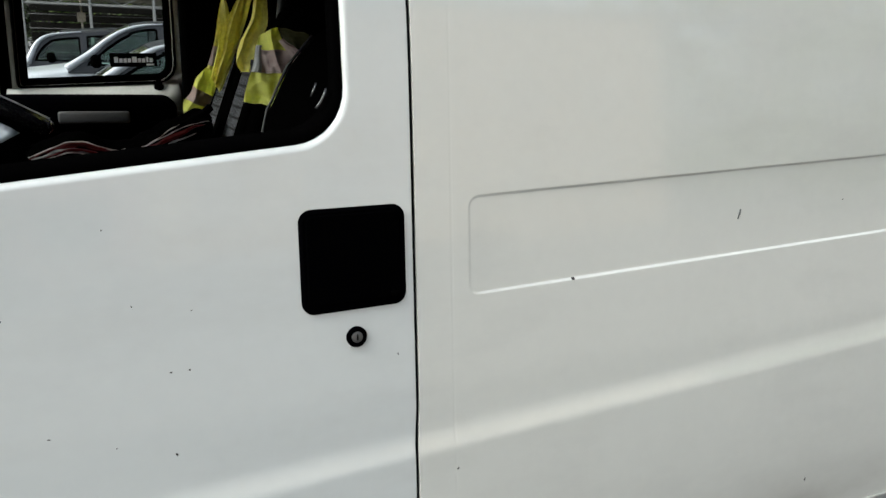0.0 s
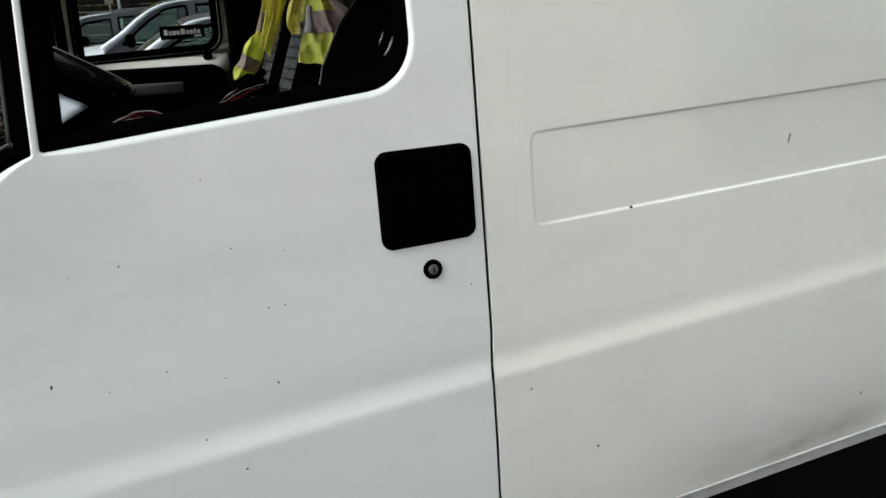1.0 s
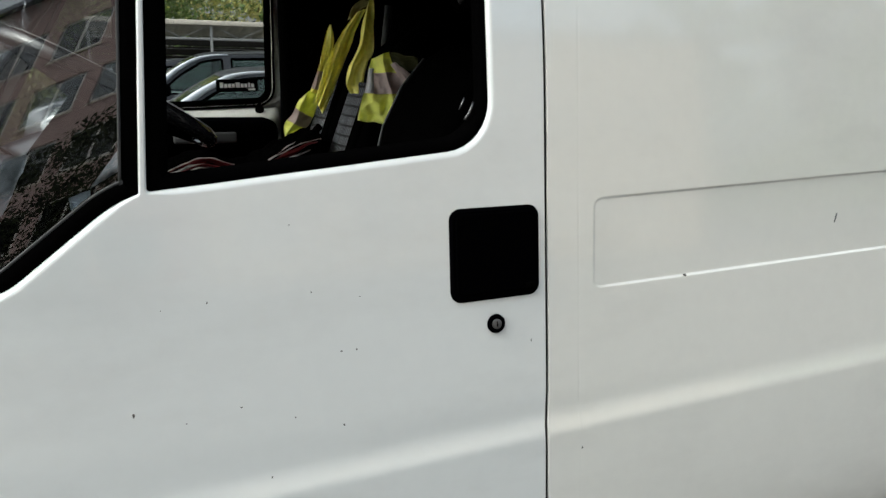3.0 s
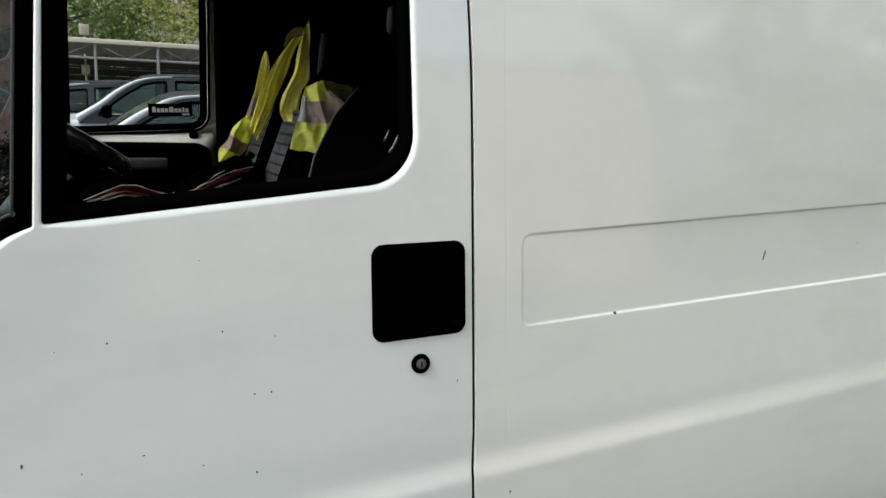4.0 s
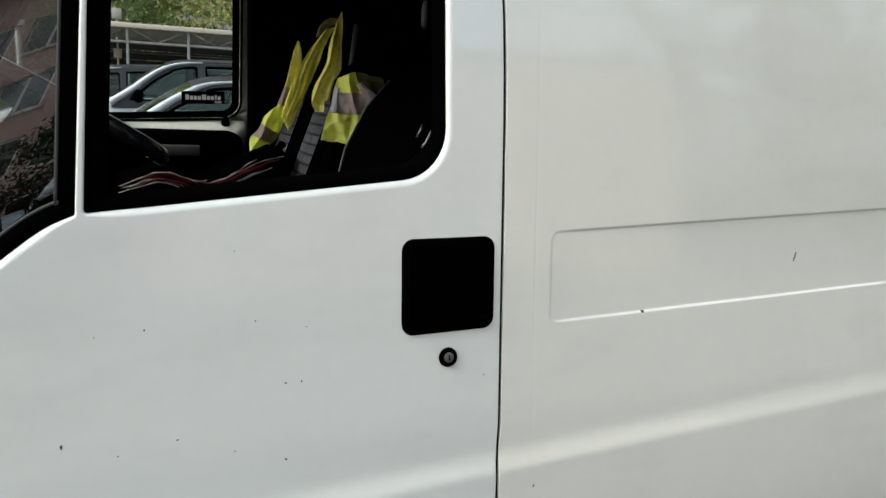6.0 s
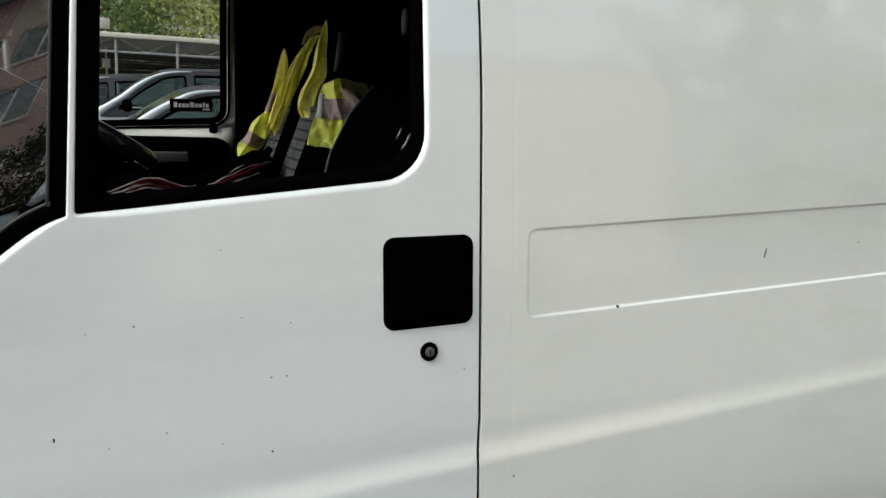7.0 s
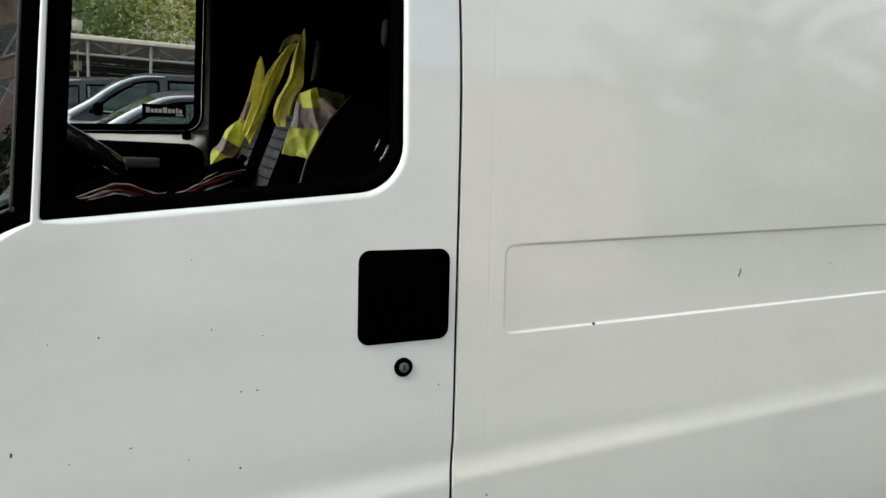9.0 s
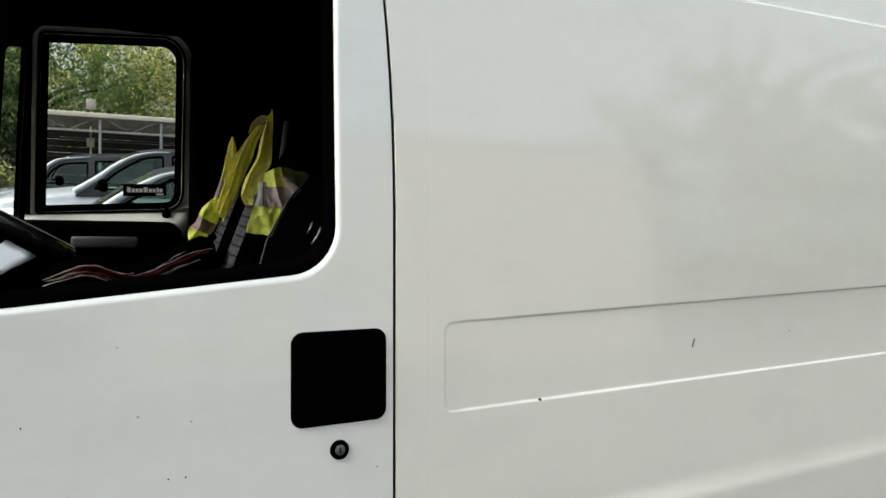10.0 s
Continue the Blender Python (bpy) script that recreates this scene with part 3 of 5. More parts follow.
# far door: glass, seals, trim, and the sticker on the pane
part("window_seal", mirrored(ring(inset(WIN_FAR, -0.004), shrink(WIN_FAR, 0.014, 0.016, 0.014, 0.015), door_y, 0.010, 0.016, 0.012), MID), RUBBER, far_door, "black rubber window seal")
part("quarter_seal", mirrored(ring(inset(QUARTER_FAR, -0.002), inset(QUARTER_FAR, 0.012), door_y, 0.012, 0.012, 0.02), MID), RUBBER, far_door)
pane = part("window_glass", mirrored(slab(inset(WIN_FAR, 0.004), lambda x, z: door_y(x, z) + 0.014, 0.004), MID), GLASS, far_door, "clear side window", smooth=False)
pane.visible_shadow = False
pane = part("quarter_glass", mirrored(slab(inset(QUARTER_FAR, 0.004), lambda x, z: quarter_y(x + 0.07, z), 0.004), MID), GLASS, far_door, smooth=False)
pane.visible_shadow = False
part("door_trim", box(-1.10, -0.09, 1.80, 1.86, 0.55, 1.19, 0.02), TRIM, far_door, "dark lower door trim")
def inner_y(x, z):
    return MID - (1.862 - LEAN * (z - 1.41) - MID) + 0.4 * max(0, z - 1.90)


INNER = rounded([(-0.707, 1.321, 0.010), (-0.222, 1.346, 0.06), (-0.226, 1.966, 0.075), (-0.689, 1.936, 0.02)], 8)
FRAME = rounded([(-0.734, 1.18, 0.01), (-0.184, 1.18, 0.03), (-0.196, 1.990, 0.10), (-0.714, 1.960, 0.05)], 8)
part("door_inner_panel", mirrored(sheet(FRAME, [INNER], inner_y, roll=0.008, depth=0.012, step=0.05), MID), CREAM, far_door, "pale inner door frame")
# added black sheet that covers the white door outside the pale frame
part("frame_cover", mirrored(sheet([(-1.36, 1.15), (-0.10, 1.15), (-0.10, 2.06), (-0.80, 2.06)], [inset(FRAME, 0.006), inset(QUARTER_FAR, -0.004)], lambda x, z: inner_y(x, z) - 0.008, roll=0.002, depth=-0.004, step=0.06), MID), TRIM, far_door, "black sheet added over the white door round its frame")
bm = bmesh.new()
rows = [[bm.verts.new((-0.747 + 0.541 * i / 12, py, pz + 0.022 * i / 12)) for py, pz in ((1.868, 1.312), (1.846, 1.308), (1.815, 1.292), (1.798, 1.272), (1.796, 1.22))] for i in range(13)]
for a, b in zip(rows, rows[1:]):
    for j in range(4):
        bm.faces.new((a[j], b[j], b[j + 1], a[j + 1]))
bmesh.ops.recalc_face_normals(bm, faces=bm.faces[:])
bmesh.ops.solidify(bm, geom=bm.faces[:], thickness=0.003)
part("window_ledge", bm, CREAM, far_door, "pale ledge below the passenger window")
part("glass_run", mirrored(ring(inset(INNER, -0.011), inset(INNER, 0.024), inner_y, 0.010, 0.008, -0.018), MID), RUBBER, far_door, "black rubber glass run")
arm = part("armrest", box(-0.80, -0.235, 1.645, 1.85, 1.185, 1.298, 0.035, 3), PLASTIC, far_door, "black padded armrest")
part("armrest_pocket", box(-0.596, -0.385, 1.632, 1.70, 1.218, 1.256, 0.008), material("worn_grey_vinyl", (0.05, 0.05, 0.049), 0.55, bump=0.2), arm, "grey insert of the armrest")
part("lock_knob", lathe([(0.006, -0.03), (0.006, 0.0), (0.014, 0.0), (0.017, 0.008), (0.014, 0.016)], Matrix.Translation((-0.277, 1.83, 1.325)) @ Euler((radians(90), 0, 0)).to_matrix().to_4x4(), 16), RUBBER, far_door, "black knob of the door lock")
part("knob_stalk", box(-0.283, -0.268, 1.832, 1.845, 1.325, 1.352, 0.003), RUBBER, far_door)
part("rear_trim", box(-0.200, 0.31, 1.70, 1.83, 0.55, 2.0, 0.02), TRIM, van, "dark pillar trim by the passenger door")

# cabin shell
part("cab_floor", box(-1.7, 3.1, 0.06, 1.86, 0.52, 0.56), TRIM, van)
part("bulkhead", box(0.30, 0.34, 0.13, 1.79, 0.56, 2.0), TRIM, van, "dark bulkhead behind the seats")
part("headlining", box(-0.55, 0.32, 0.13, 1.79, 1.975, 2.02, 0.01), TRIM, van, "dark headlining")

# added box, placed to hide the trees beyond the windscreen from the camera
part("header_block", box(-0.96, -0.765, 0.17, 1.75, 1.888, 2.03, 0.01), TRIM, van, "dark box added above the windscreen to block the view")
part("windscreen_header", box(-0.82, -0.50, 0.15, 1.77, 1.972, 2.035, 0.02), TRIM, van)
for yb, yt, fwd in ((0.06, 0.14, 0.0), (1.856, 1.776, 0.09)):
    part("windscreen_pillar", tube([(-1.30 - fwd, yb, 1.10), (-0.72 - fwd, yt, 1.98)], 0.035, 8), TRIM, van, "dark lined windscreen pillar")
bm = bmesh.new()
vs = [bm.verts.new(p) for p in ((-1.32, 0.10, 1.10), (-1.32, 1.816, 1.10), (-0.785, 1.75, 1.90), (-0.785, 0.166, 1.90))]
bm.faces.new(vs)
bmesh.ops.solidify(bm, geom=bm.faces[:], thickness=0.005)
glass = part("windscreen", bm, GLASS, van, "large raked windscreen", smooth=False)
glass.visible_shadow = False
bm = box(-1.62, -0.80, 0.10, 1.82, 0.80, 1.17, 0.05, 3)
part("dashboard", bm, TRIM, van, "dark dashboard")
part("steering_column", tube([(-0.98, 0.46, 1.10), (-0.76, 0.46, 1.39)], 0.062, 14), PLASTIC, van, "black steering column cover")
part("roof", box(-0.78, 3.2, 0.145, 1.771, 2.06, 2.16, 0.045, 3), WHITE, van, "white van roof")
part("bonnet", box(-2.05, -1.30, 0.12, 1.80, 0.86, 1.12, 0.10, 3), WHITE, van)
part("front_wing", box(-2.02, -1.225, 0.0, 0.11, 0.70, 1.10, 0.05, 3), WHITE, van)
part("front_wing", box(-2.02, -1.225, 1.806, 1.916, 0.70, 1.10, 0.05, 3), WHITE, van)
part("front_bumper", box(-2.16, -1.95, 0.02, 1.896, 0.28, 0.86, 0.07, 3), PLASTIC, van, "black front bumper")
part("rear_door", box(3.2, 3.25, 0.06, 0.95, 0.55, 2.05, 0.02), WHITE, van)
part("rear_door", box(3.2, 3.25, 0.966, 1.856, 0.55, 2.05, 0.02), WHITE, van)
# these two reach low and black in place of the shade under the van
part("underside_box", box(-1.1, 1.36, 0.02, 0.30, 0.14, 0.50, 0.01), GAP, van, "black box below the sill standing in for shade")
part("underbody", box(-1.2, 1.4, 0.18, 1.74, 0.22, 0.50, 0.02), GAP, van, "black underbody lowered to stand in for shade")
part("underside_box", box(-1.9, 3.1, 1.62, 1.78, 0.36, 0.50, 0.01), GAP, van)
for wx in (-1.62, 1.90):
    for wy in (0.02, 1.70):
        m = Matrix.Translation((wx, wy, 0.335)) @ Euler((radians(-90), 0, 0)).to_matrix().to_4x4()
        wheel = part("wheel", lathe([(0.20, 0.0), (0.31, 0.0), (0.335, 0.02), (0.335, 0.18), (0.31, 0.2), (0.20, 0.2)], m, 32), TYRE, van)
        part("rim", lathe([(0.05, 0.012), (0.12, 0.03), (0.19, 0.006), (0.20, 0.19), (0.1, 0.18)], m, 24), STEEL, wheel)

# steering wheel
swm = Matrix.Translation((-0.741, 0.46, 1.4285)) @ Euler((0, radians(29), 0)).to_matrix().to_4x4() @ Euler((radians(-6), 0, 0)).to_matrix().to_4x4()
sw = thing("steering_wheel", "black steering wheel with a worn shiny rim", "steering wheel")
bm = bmesh.new()
R, r = 0.195, 0.0155
rings = [[bm.verts.new(swm @ Vector(((R + r * math.cos(b * math.tau / 10)) * math.cos(a * math.tau / 48), (R + r * math.cos(b * math.tau / 10)) * math.sin(a * math.tau / 48), r * math.sin(b * math.tau / 10)))) for b in range(10)] for a in range(48)]
for a in range(48):
    for b in range(10):
        bm.faces.new((rings[a][b], rings[(a + 1) % 48][b], rings[(a + 1) % 48][(b + 1) % 10], rings[a][(b + 1) % 10]))
part("wheel_rim", bm, SHINE, sw)
# a pale bead on the rim paints its highlight line
bm = bmesh.new()
rings = [[bm.verts.new(swm @ Vector(((R + 0.003 * math.cos(b * math.tau / 6)) * math.cos(a * math.tau / 48), (R + 0.003 * math.cos(b * math.tau / 6)) * math.sin(a * math.tau / 48), 0.0140 + 0.003 * math.sin(b * math.tau / 6)))) for b in range(6)] for a in range(48)]
for a in range(48):
    for b in range(6):
        bm.faces.new((rings[a][b], rings[(a + 1) % 48][b], rings[(a + 1) % 48][(b + 1) % 6], rings[a][(b + 1) % 6]))
part("rim_highlight", bm, material("rim_highlight_grey", (0.42, 0.42, 0.41), 0.35), sw, "pale bead painted as the rim's highlight")
part("hub", lathe([(0.03, -0.05), (0.085, -0.04), (0.095, -0.01), (0.07, 0.006)], swm, 24), PLASTIC, sw)
for a in (25, 155, 270):
    e = Vector((math.cos(radians(a)) * 0.19, math.sin(radians(a)) * 0.19, 0))
    part("spoke", tube([swm @ (e * 0.3 + Vector((0, 0, -0.02))), swm @ e], 0.016, 8), PLASTIC, sw)


# ---- seats ----
def seat(name, label, y0, y1, lean, top, front, plaid=True):
    """A van seat facing forwards: cushion, backrest with bolsters, headrest."""
    s = thing(name, label, "seat")
    yc, wid = (y0 + y1) / 2, y1 - y0
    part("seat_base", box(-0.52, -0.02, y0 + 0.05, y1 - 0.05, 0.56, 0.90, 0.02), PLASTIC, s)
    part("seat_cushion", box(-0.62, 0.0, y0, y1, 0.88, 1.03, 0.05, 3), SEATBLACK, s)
    knee = top - 0.22
    fx = front + lean * (knee - 1.02)
    prof = [(front, 1.02), (front + lean * 0.15, 1.17), (fx, knee), (fx + 0.05, top - 0.12), (fx + 0.11, top - 0.05), (fx + 0.18, top - 0.005), (fx + 0.25, top - 0.02), (fx + 0.27, top - 0.12), (front + 0.17, 1.00)]
    bm = bmesh.new()
    cols = []
    for k, (yy, sh) in enumerate(((y0, 0.03), (y0 + 0.015, 0.008), (y0 + 0.05, 0.0), (y0 + 0.11, 0.012), (y1 - 0.11, 0.012), (y1 - 0.05, 0.0), (y1 - 0.015, 0.008), (y1, 0.03))):
        cols.append([bm.verts.new((x + (sh if i < 6 else -sh * 0.5), yy, z - (sh if 3 < i < 7 else 0))) for i, (x, z) in enumerate(prof)])
    n = len(prof)
    for a, b in zip(cols, cols[1:]):
        for i in range(n):
            bm.faces.new((a[i], b[i], b[(i + 1) % n], a[(i + 1) % n]))
    bm.faces.new(cols[0])
    bm.faces.new(cols[-1][::-1])
    bmesh.ops.recalc_face_normals(bm, faces=bm.faces[:])
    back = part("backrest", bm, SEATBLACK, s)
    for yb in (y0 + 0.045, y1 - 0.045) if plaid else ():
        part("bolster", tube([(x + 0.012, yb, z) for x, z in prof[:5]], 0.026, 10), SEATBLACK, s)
    # a lighter grey line imitates the highlight on the backrest's edge
    part("edge_line", tube([(x - 0.003, y1 - 0.04, z) for x, z in prof[:5]], 0.0035, 6), GREYTRIM, s, "grey line painted as the backrest's rim highlight")
    if plaid:
        bm = bmesh.new()
        uv = bm.loops.layers.uv.new("UVMap")
        rows = []
        for i in range(13):
            z = 1.06 + (knee - 1.06) * i / 12
            x = front + lean * (z - 1.02) + 0.004
            rows.append([bm.verts.new((x - 0.016 * math.sin(math.pi * j / 8), y0 + 0.05 + (wid - 0.10) * j / 8, z)) for j in range(9)])
        for i in range(12):
            for j in range(8):
                f = bm.faces.new((rows[i][j], rows[i + 1][j], rows[i + 1][j + 1], rows[i][j + 1]))
                for lp in f.loops:
                    lp[uv].uv = (lp.vert.co.y, lp.vert.co.z)
        bmesh.ops.solidify(bm, geom=bm.faces[:], thickness=0.03)
        part("back_cushion", bm, PLAID, s, "grey plaid cushion")
    hx = fx + 0.19
    part("headrest", box(hx - 0.05, hx + 0.05, yc - 0.13, yc + 0.13, top + 0.05, top + 0.24, 0.04, 3), SEATBLACK, s)
    for k in (-0.06, 0.06):
        part("headrest_post", tube([(hx, yc + k, top - 0.05), (hx, yc + k, top + 0.08)], 0.006), PLASTIC, s)
    return s


seat("driver_seat", "black driver's seat with a high rounded backrest", 0.34, 0.78, 0.24, 1.555, -0.195, False)
seat("middle_seat", "grey plaid middle seat with black bolsters", 0.92, 1.26, 0.36, 1.66, -0.235)
seat("passenger_seat", "grey plaid passenger seat with black bolsters", 1.30, 1.66, 0.36, 1.66, -0.225)


# ---- loose things in the cab ----
def spline(pts, t):
    n = len(pts) - 1
    f = min(n - 1e-6, max(0, t * n))
    i, u = int(f), f - int(f)
    p = [Vector(pts[min(n, max(0, i + k))]) for k in (-1, 0, 1, 2)]
    return 0.5 * ((2 * p[1]) + (p[2] - p[0]) * u + (2 * p[0] - 5 * p[1] + 4 * p[2] - p[3]) * u * u + (3 * p[1] - p[0] - 3 * p[2] + p[3]) * u ** 3)


def cloth(left, right, v0=0.0, v1=1.0, fold=0.010, waves=2.5, lift=0.0, nu=36, nv=40, seed=0.0, crisp=0.0035):
    """A hanging strip of cloth between two edge lines, with folds along it."""
    bm = bmesh.new()
    rows = []
    out = Vector((-0.25, -0.97, 0.0))
    for j in range(nv + 1):
        v = v0 + (v1 - v0) * j / nv
        a, b = spline(left, v), spline(right, v)
        row = []
        for i in range(nu + 1):
            u = i / nu
            p = a.lerp(b, u)
            wob = noise.noise(Vector((p.x * 22 + seed, p.z * 14, seed)))
            d = fold * (1 - 2 * abs(math.sin(waves * math.pi * u + 0.9 * math.sin(3 * v + seed) + 0.8 * wob))) + fold * 1.1 * wob + fold * 0.7 * noise.noise(Vector((p.x * 60, p.z * 45, seed + 4))) + crisp * (1 - 2.6 * abs(noise.noise(Vector((u * 2.6 + v * 1.1 + seed, v * 3.6, seed * 3))))) + lift + 0.008 * math.sin(math.pi * u)
            p = p + out * d + Vector((0.004 * wob, 0, 0.004 * noise.noise(Vector((p.x * 40, seed, p.z * 40)))))
            row.append(bm.verts.new(p))
        rows.append(row)
    for a, b in zip(rows, rows[1:]):
        for i in range(nu):
            bm.faces.new((a[i], b[i], b[i + 1], a[i + 1]))
    bmesh.ops.solidify(bm, geom=bm.faces[:], thickness=0.003)
    return bm


vest = thing("safety_vest", "crumpled fluorescent yellow safety vest hung over the passenger seat", "safety vest")
A = ([(-0.084, 1.14, 1.638), (-0.111, 1.2, 1.585), (-0.133, 1.26, 1.524), (-0.147, 1.32, 1.453), (-0.159, 1.38, 1.378)], [(-0.05, 1.14, 1.653), (-0.065, 1.2, 1.597), (-0.073, 1.26, 1.536), (-0.097, 1.32, 1.441), (-0.136, 1.38, 1.334)])
A2 = ([(-0.13, 1.27, 1.61), (-0.136, 1.317, 1.572), (-0.14, 1.365, 1.511), (-0.147, 1.413, 1.458), (-0.158, 1.46, 1.402)], [(-0.125, 1.27, 1.608), (-0.107, 1.317, 1.566), (-0.105, 1.365, 1.519), (-0.115, 1.413, 1.452), (-0.125, 1.46, 1.392)])
A3 = ([(-0.157, 1.48, 1.404), (-0.188, 1.525, 1.364), (-0.198, 1.57, 1.323), (-0.222, 1.615, 1.284), (-0.211, 1.66, 1.227)], [(-0.115, 1.48, 1.394), (-0.129, 1.525, 1.33), (-0.141, 1.57, 1.286), (-0.16, 1.615, 1.256), (-0.199, 1.66, 1.224)])
B = ([(-0.05, 1.12, 1.673), (-0.073, 1.108, 1.602), (-0.088, 1.096, 1.542), (-0.118, 1.084, 1.485), (-0.131, 1.072, 1.437), (-0.124, 1.06, 1.408)], [(-0.038, 1.12, 1.695), (-0.036, 1.108, 1.628), (-0.043, 1.096, 1.532), (-0.064, 1.084, 1.496), (-0.079, 1.072, 1.441), (-0.090, 1.06, 1.410)])
HOOD = ([(-0.097, 1.19, 1.619), (-0.083, 1.177, 1.656), (-0.059, 1.163, 1.676), (-0.037, 1.15, 1.676)], [(-0.072, 1.19, 1.631), (-0.065, 1.177, 1.645), (-0.054, 1.163, 1.654), (-0.04, 1.15, 1.659)])
D = ([(-0.096, 0.93, 1.506), (-0.11, 0.917, 1.471), (-0.125, 0.905, 1.418), (-0.141, 0.892, 1.375), (-0.152, 0.88, 1.343)], [(-0.063, 0.87, 1.523), (-0.048, 0.865, 1.473), (-0.024, 0.86, 1.418), (-0.043, 0.855, 1.369), (-0.082, 0.85, 1.333)])
E = ([(-0.063, 0.88, 1.525), (-0.057, 0.875, 1.503), (-0.044, 0.87, 1.473)], [(0.008, 0.85, 1.508), (0.007, 0.845, 1.494), (0.004, 0.84, 1.475)])
F = ([(-0.065, 0.865, 1.49), (-0.046, 0.862, 1.466), (-0.021, 0.86, 1.427)], [(-0.058, 0.84, 1.497), (-0.029, 0.835, 1.476), (-0.004, 0.83, 1.451)])
part("hanging_panel", cloth(*A, waves=2.3, fold=0.013, seed=1.3, nu=40, nv=50), VEST_OLD, vest)
part("side_panel", cloth(*A2, waves=1.3, fold=0.006, seed=2.0), VEST_OLD, vest)
part("reflective_band", cloth(*A2, 0.70, 0.93, waves=0.9, fold=0.006, lift=0.005, seed=2.0, nv=8), BAND, vest, "greyish reflective band")
part("curled_hem", cloth(*A3, waves=0.8, fold=0.015, seed=3.0), VEST, vest)
part("reflective_band", cloth(*A3, 0.36, 0.66, waves=0.8, fold=0.015, lift=0.005, seed=3.0, nv=8), BAND, vest, "greyish reflective band")
part("front_flap", cloth(*B, waves=1.2, fold=0.008, nu=36, nv=50, seed=4.0), VEST_OLD, vest)
part("lining", cloth(*HOOD, waves=1.0, fold=0.005, nu=30, seed=5.0), material("brownish_lining", (0.30, 0.27, 0.10), 0.85, scale=20), vest, "brownish soiled lining")
vest = thing("safety_vest", "yellow safety vest with a wide pinkish reflective band", "safety vest")
part("body_panel", cloth(*D, nv=50, nu=50, waves=1.3, fold=0.011, seed=7.0), VEST, vest)
part("reflective_band", cloth(*D, 0.27, 0.53, nu=50, waves=1.3, fold=0.011, lift=0.004, seed=7.0, nv=14), BAND, vest, "pinkish reflective band")
edge = [Vector(a).lerp(Vector(b), 0.22) for a, b in zip(*D)]
part("grey_stripe", cloth(D[0], edge, 0.20, 0.52, nu=12, waves=0.3, fold=0.003, lift=0.012, seed=7.0, nv=14), material("silver_grey_reflective_tape", (0.50, 0.51, 0.52), 0.4, var=0.15, scale=30), vest, "silver grey reflective stripe")
# the shoulder's shade is put into its dark olive colour
part("shoulder", cloth(*E, nu=30, waves=0.8, fold=0.003, seed=8.0, crisp=0.0008), material("olive_shaded_cloth", (0.055, 0.055, 0.014), 0.85, scale=14), vest, "shoulder with its shade painted olive")
part("reflective_band", cloth(*F, nu=24, waves=0.8, fold=0.003, lift=0.003, seed=9.0, nv=12), BAND, vest, "pinkish reflective band")

# seat belt hanging beside the middle seat
belt = thing("seat_belt", "dark grey seat belt hanging by the backrest", "seat belt")
part("webbing", tube([(0.006, 1.10, 1.66), (-0.002, 1.10, 1.59), (-0.012, 1.10, 1.50)], 0.011, 6), GREYTRIM, belt)

guide = thing("belt_guide", "brownish plastic seat belt guide on the door pillar", "seat belt")
part("loop", lathe([(0.003, -0.026), (0.0065, -0.020), (0.008, 0.0), (0.0065, 0.020), (0.003, 0.026)], Matrix.Translation((-0.098, 0.30, 1.628)), 12), material("brownish_plastic", (0.010, 0.0075, 0.0065), 0.6), guide)
part("strap", tube([(-0.096, 0.305, 1.64), (-0.092, 0.31, 1.72), (-0.086, 0.31, 1.95)], 0.004, 6), SEATBLACK, guide, "black strap")

# glossy tubes added for the glints in the lower rear corner of the open window
part("corner_glint", tube([(x + 0.002, 0.050 + LEAN * (z - 1.40), z + 0.004) for x, z in rounded([(-0.30, 1.362, 0), (-0.174, 1.374, 0.075), (-0.175, 1.60, 0), (-0.30, 1.60, 0)], 10)[6:10]], 0.0024, 8), SHINE, door, "shiny black tube added for a corner glint")
part("corner_glint", tube([(x - 0.010, 0.060 + LEAN * (z - 1.40), z + 0.012) for x, z in rounded([(-0.30, 1.362, 0), (-0.174, 1.374, 0.075), (-0.175, 1.60, 0), (-0.30, 1.60, 0)], 10)[7:10]], 0.0018, 8), SHINE, door, "shiny black tube added for a corner glint")

# a folded jacket on the driver's seat
jacket = thing("jacket", "folded red glossy jacket with pale highlight lines on a seat", "jacket")


def hump(x):
    return 1.190 + 0.042 * math.exp(-((x + 0.545) / 0.085) ** 2) + 0.100 * smooth(-0.47, -0.20, x)


bm = bmesh.new()
rows = []
for i in range(45):
    x = -0.655 + 0.455 * i / 44
    top = hump(x)
    rows.append([bm.verts.new((x + 0.006 * noise.noise(Vector((x * 30, j * 0.7, 0))), 1.02 + 0.36 * j / 20, 1.03 + (top - 1.03 + 0.016 * noise.noise(Vector((x * 20, j * 0.5, 3)))) * min(1, 1.35 * math.sin(math.pi * (0.10 + 0.80 * j / 20))))) for j in range(21)])
for a, b in zip(rows, rows[1:]):
    for j in range(20):
        bm.faces.new((a[j], b[j], b[j + 1], a[j + 1]))
bmesh.ops.solidify(bm, geom=bm.faces[:], thickness=-0.004)
part("folded_cloth", bm, SEATBLACK, jacket, "black shell cloth")
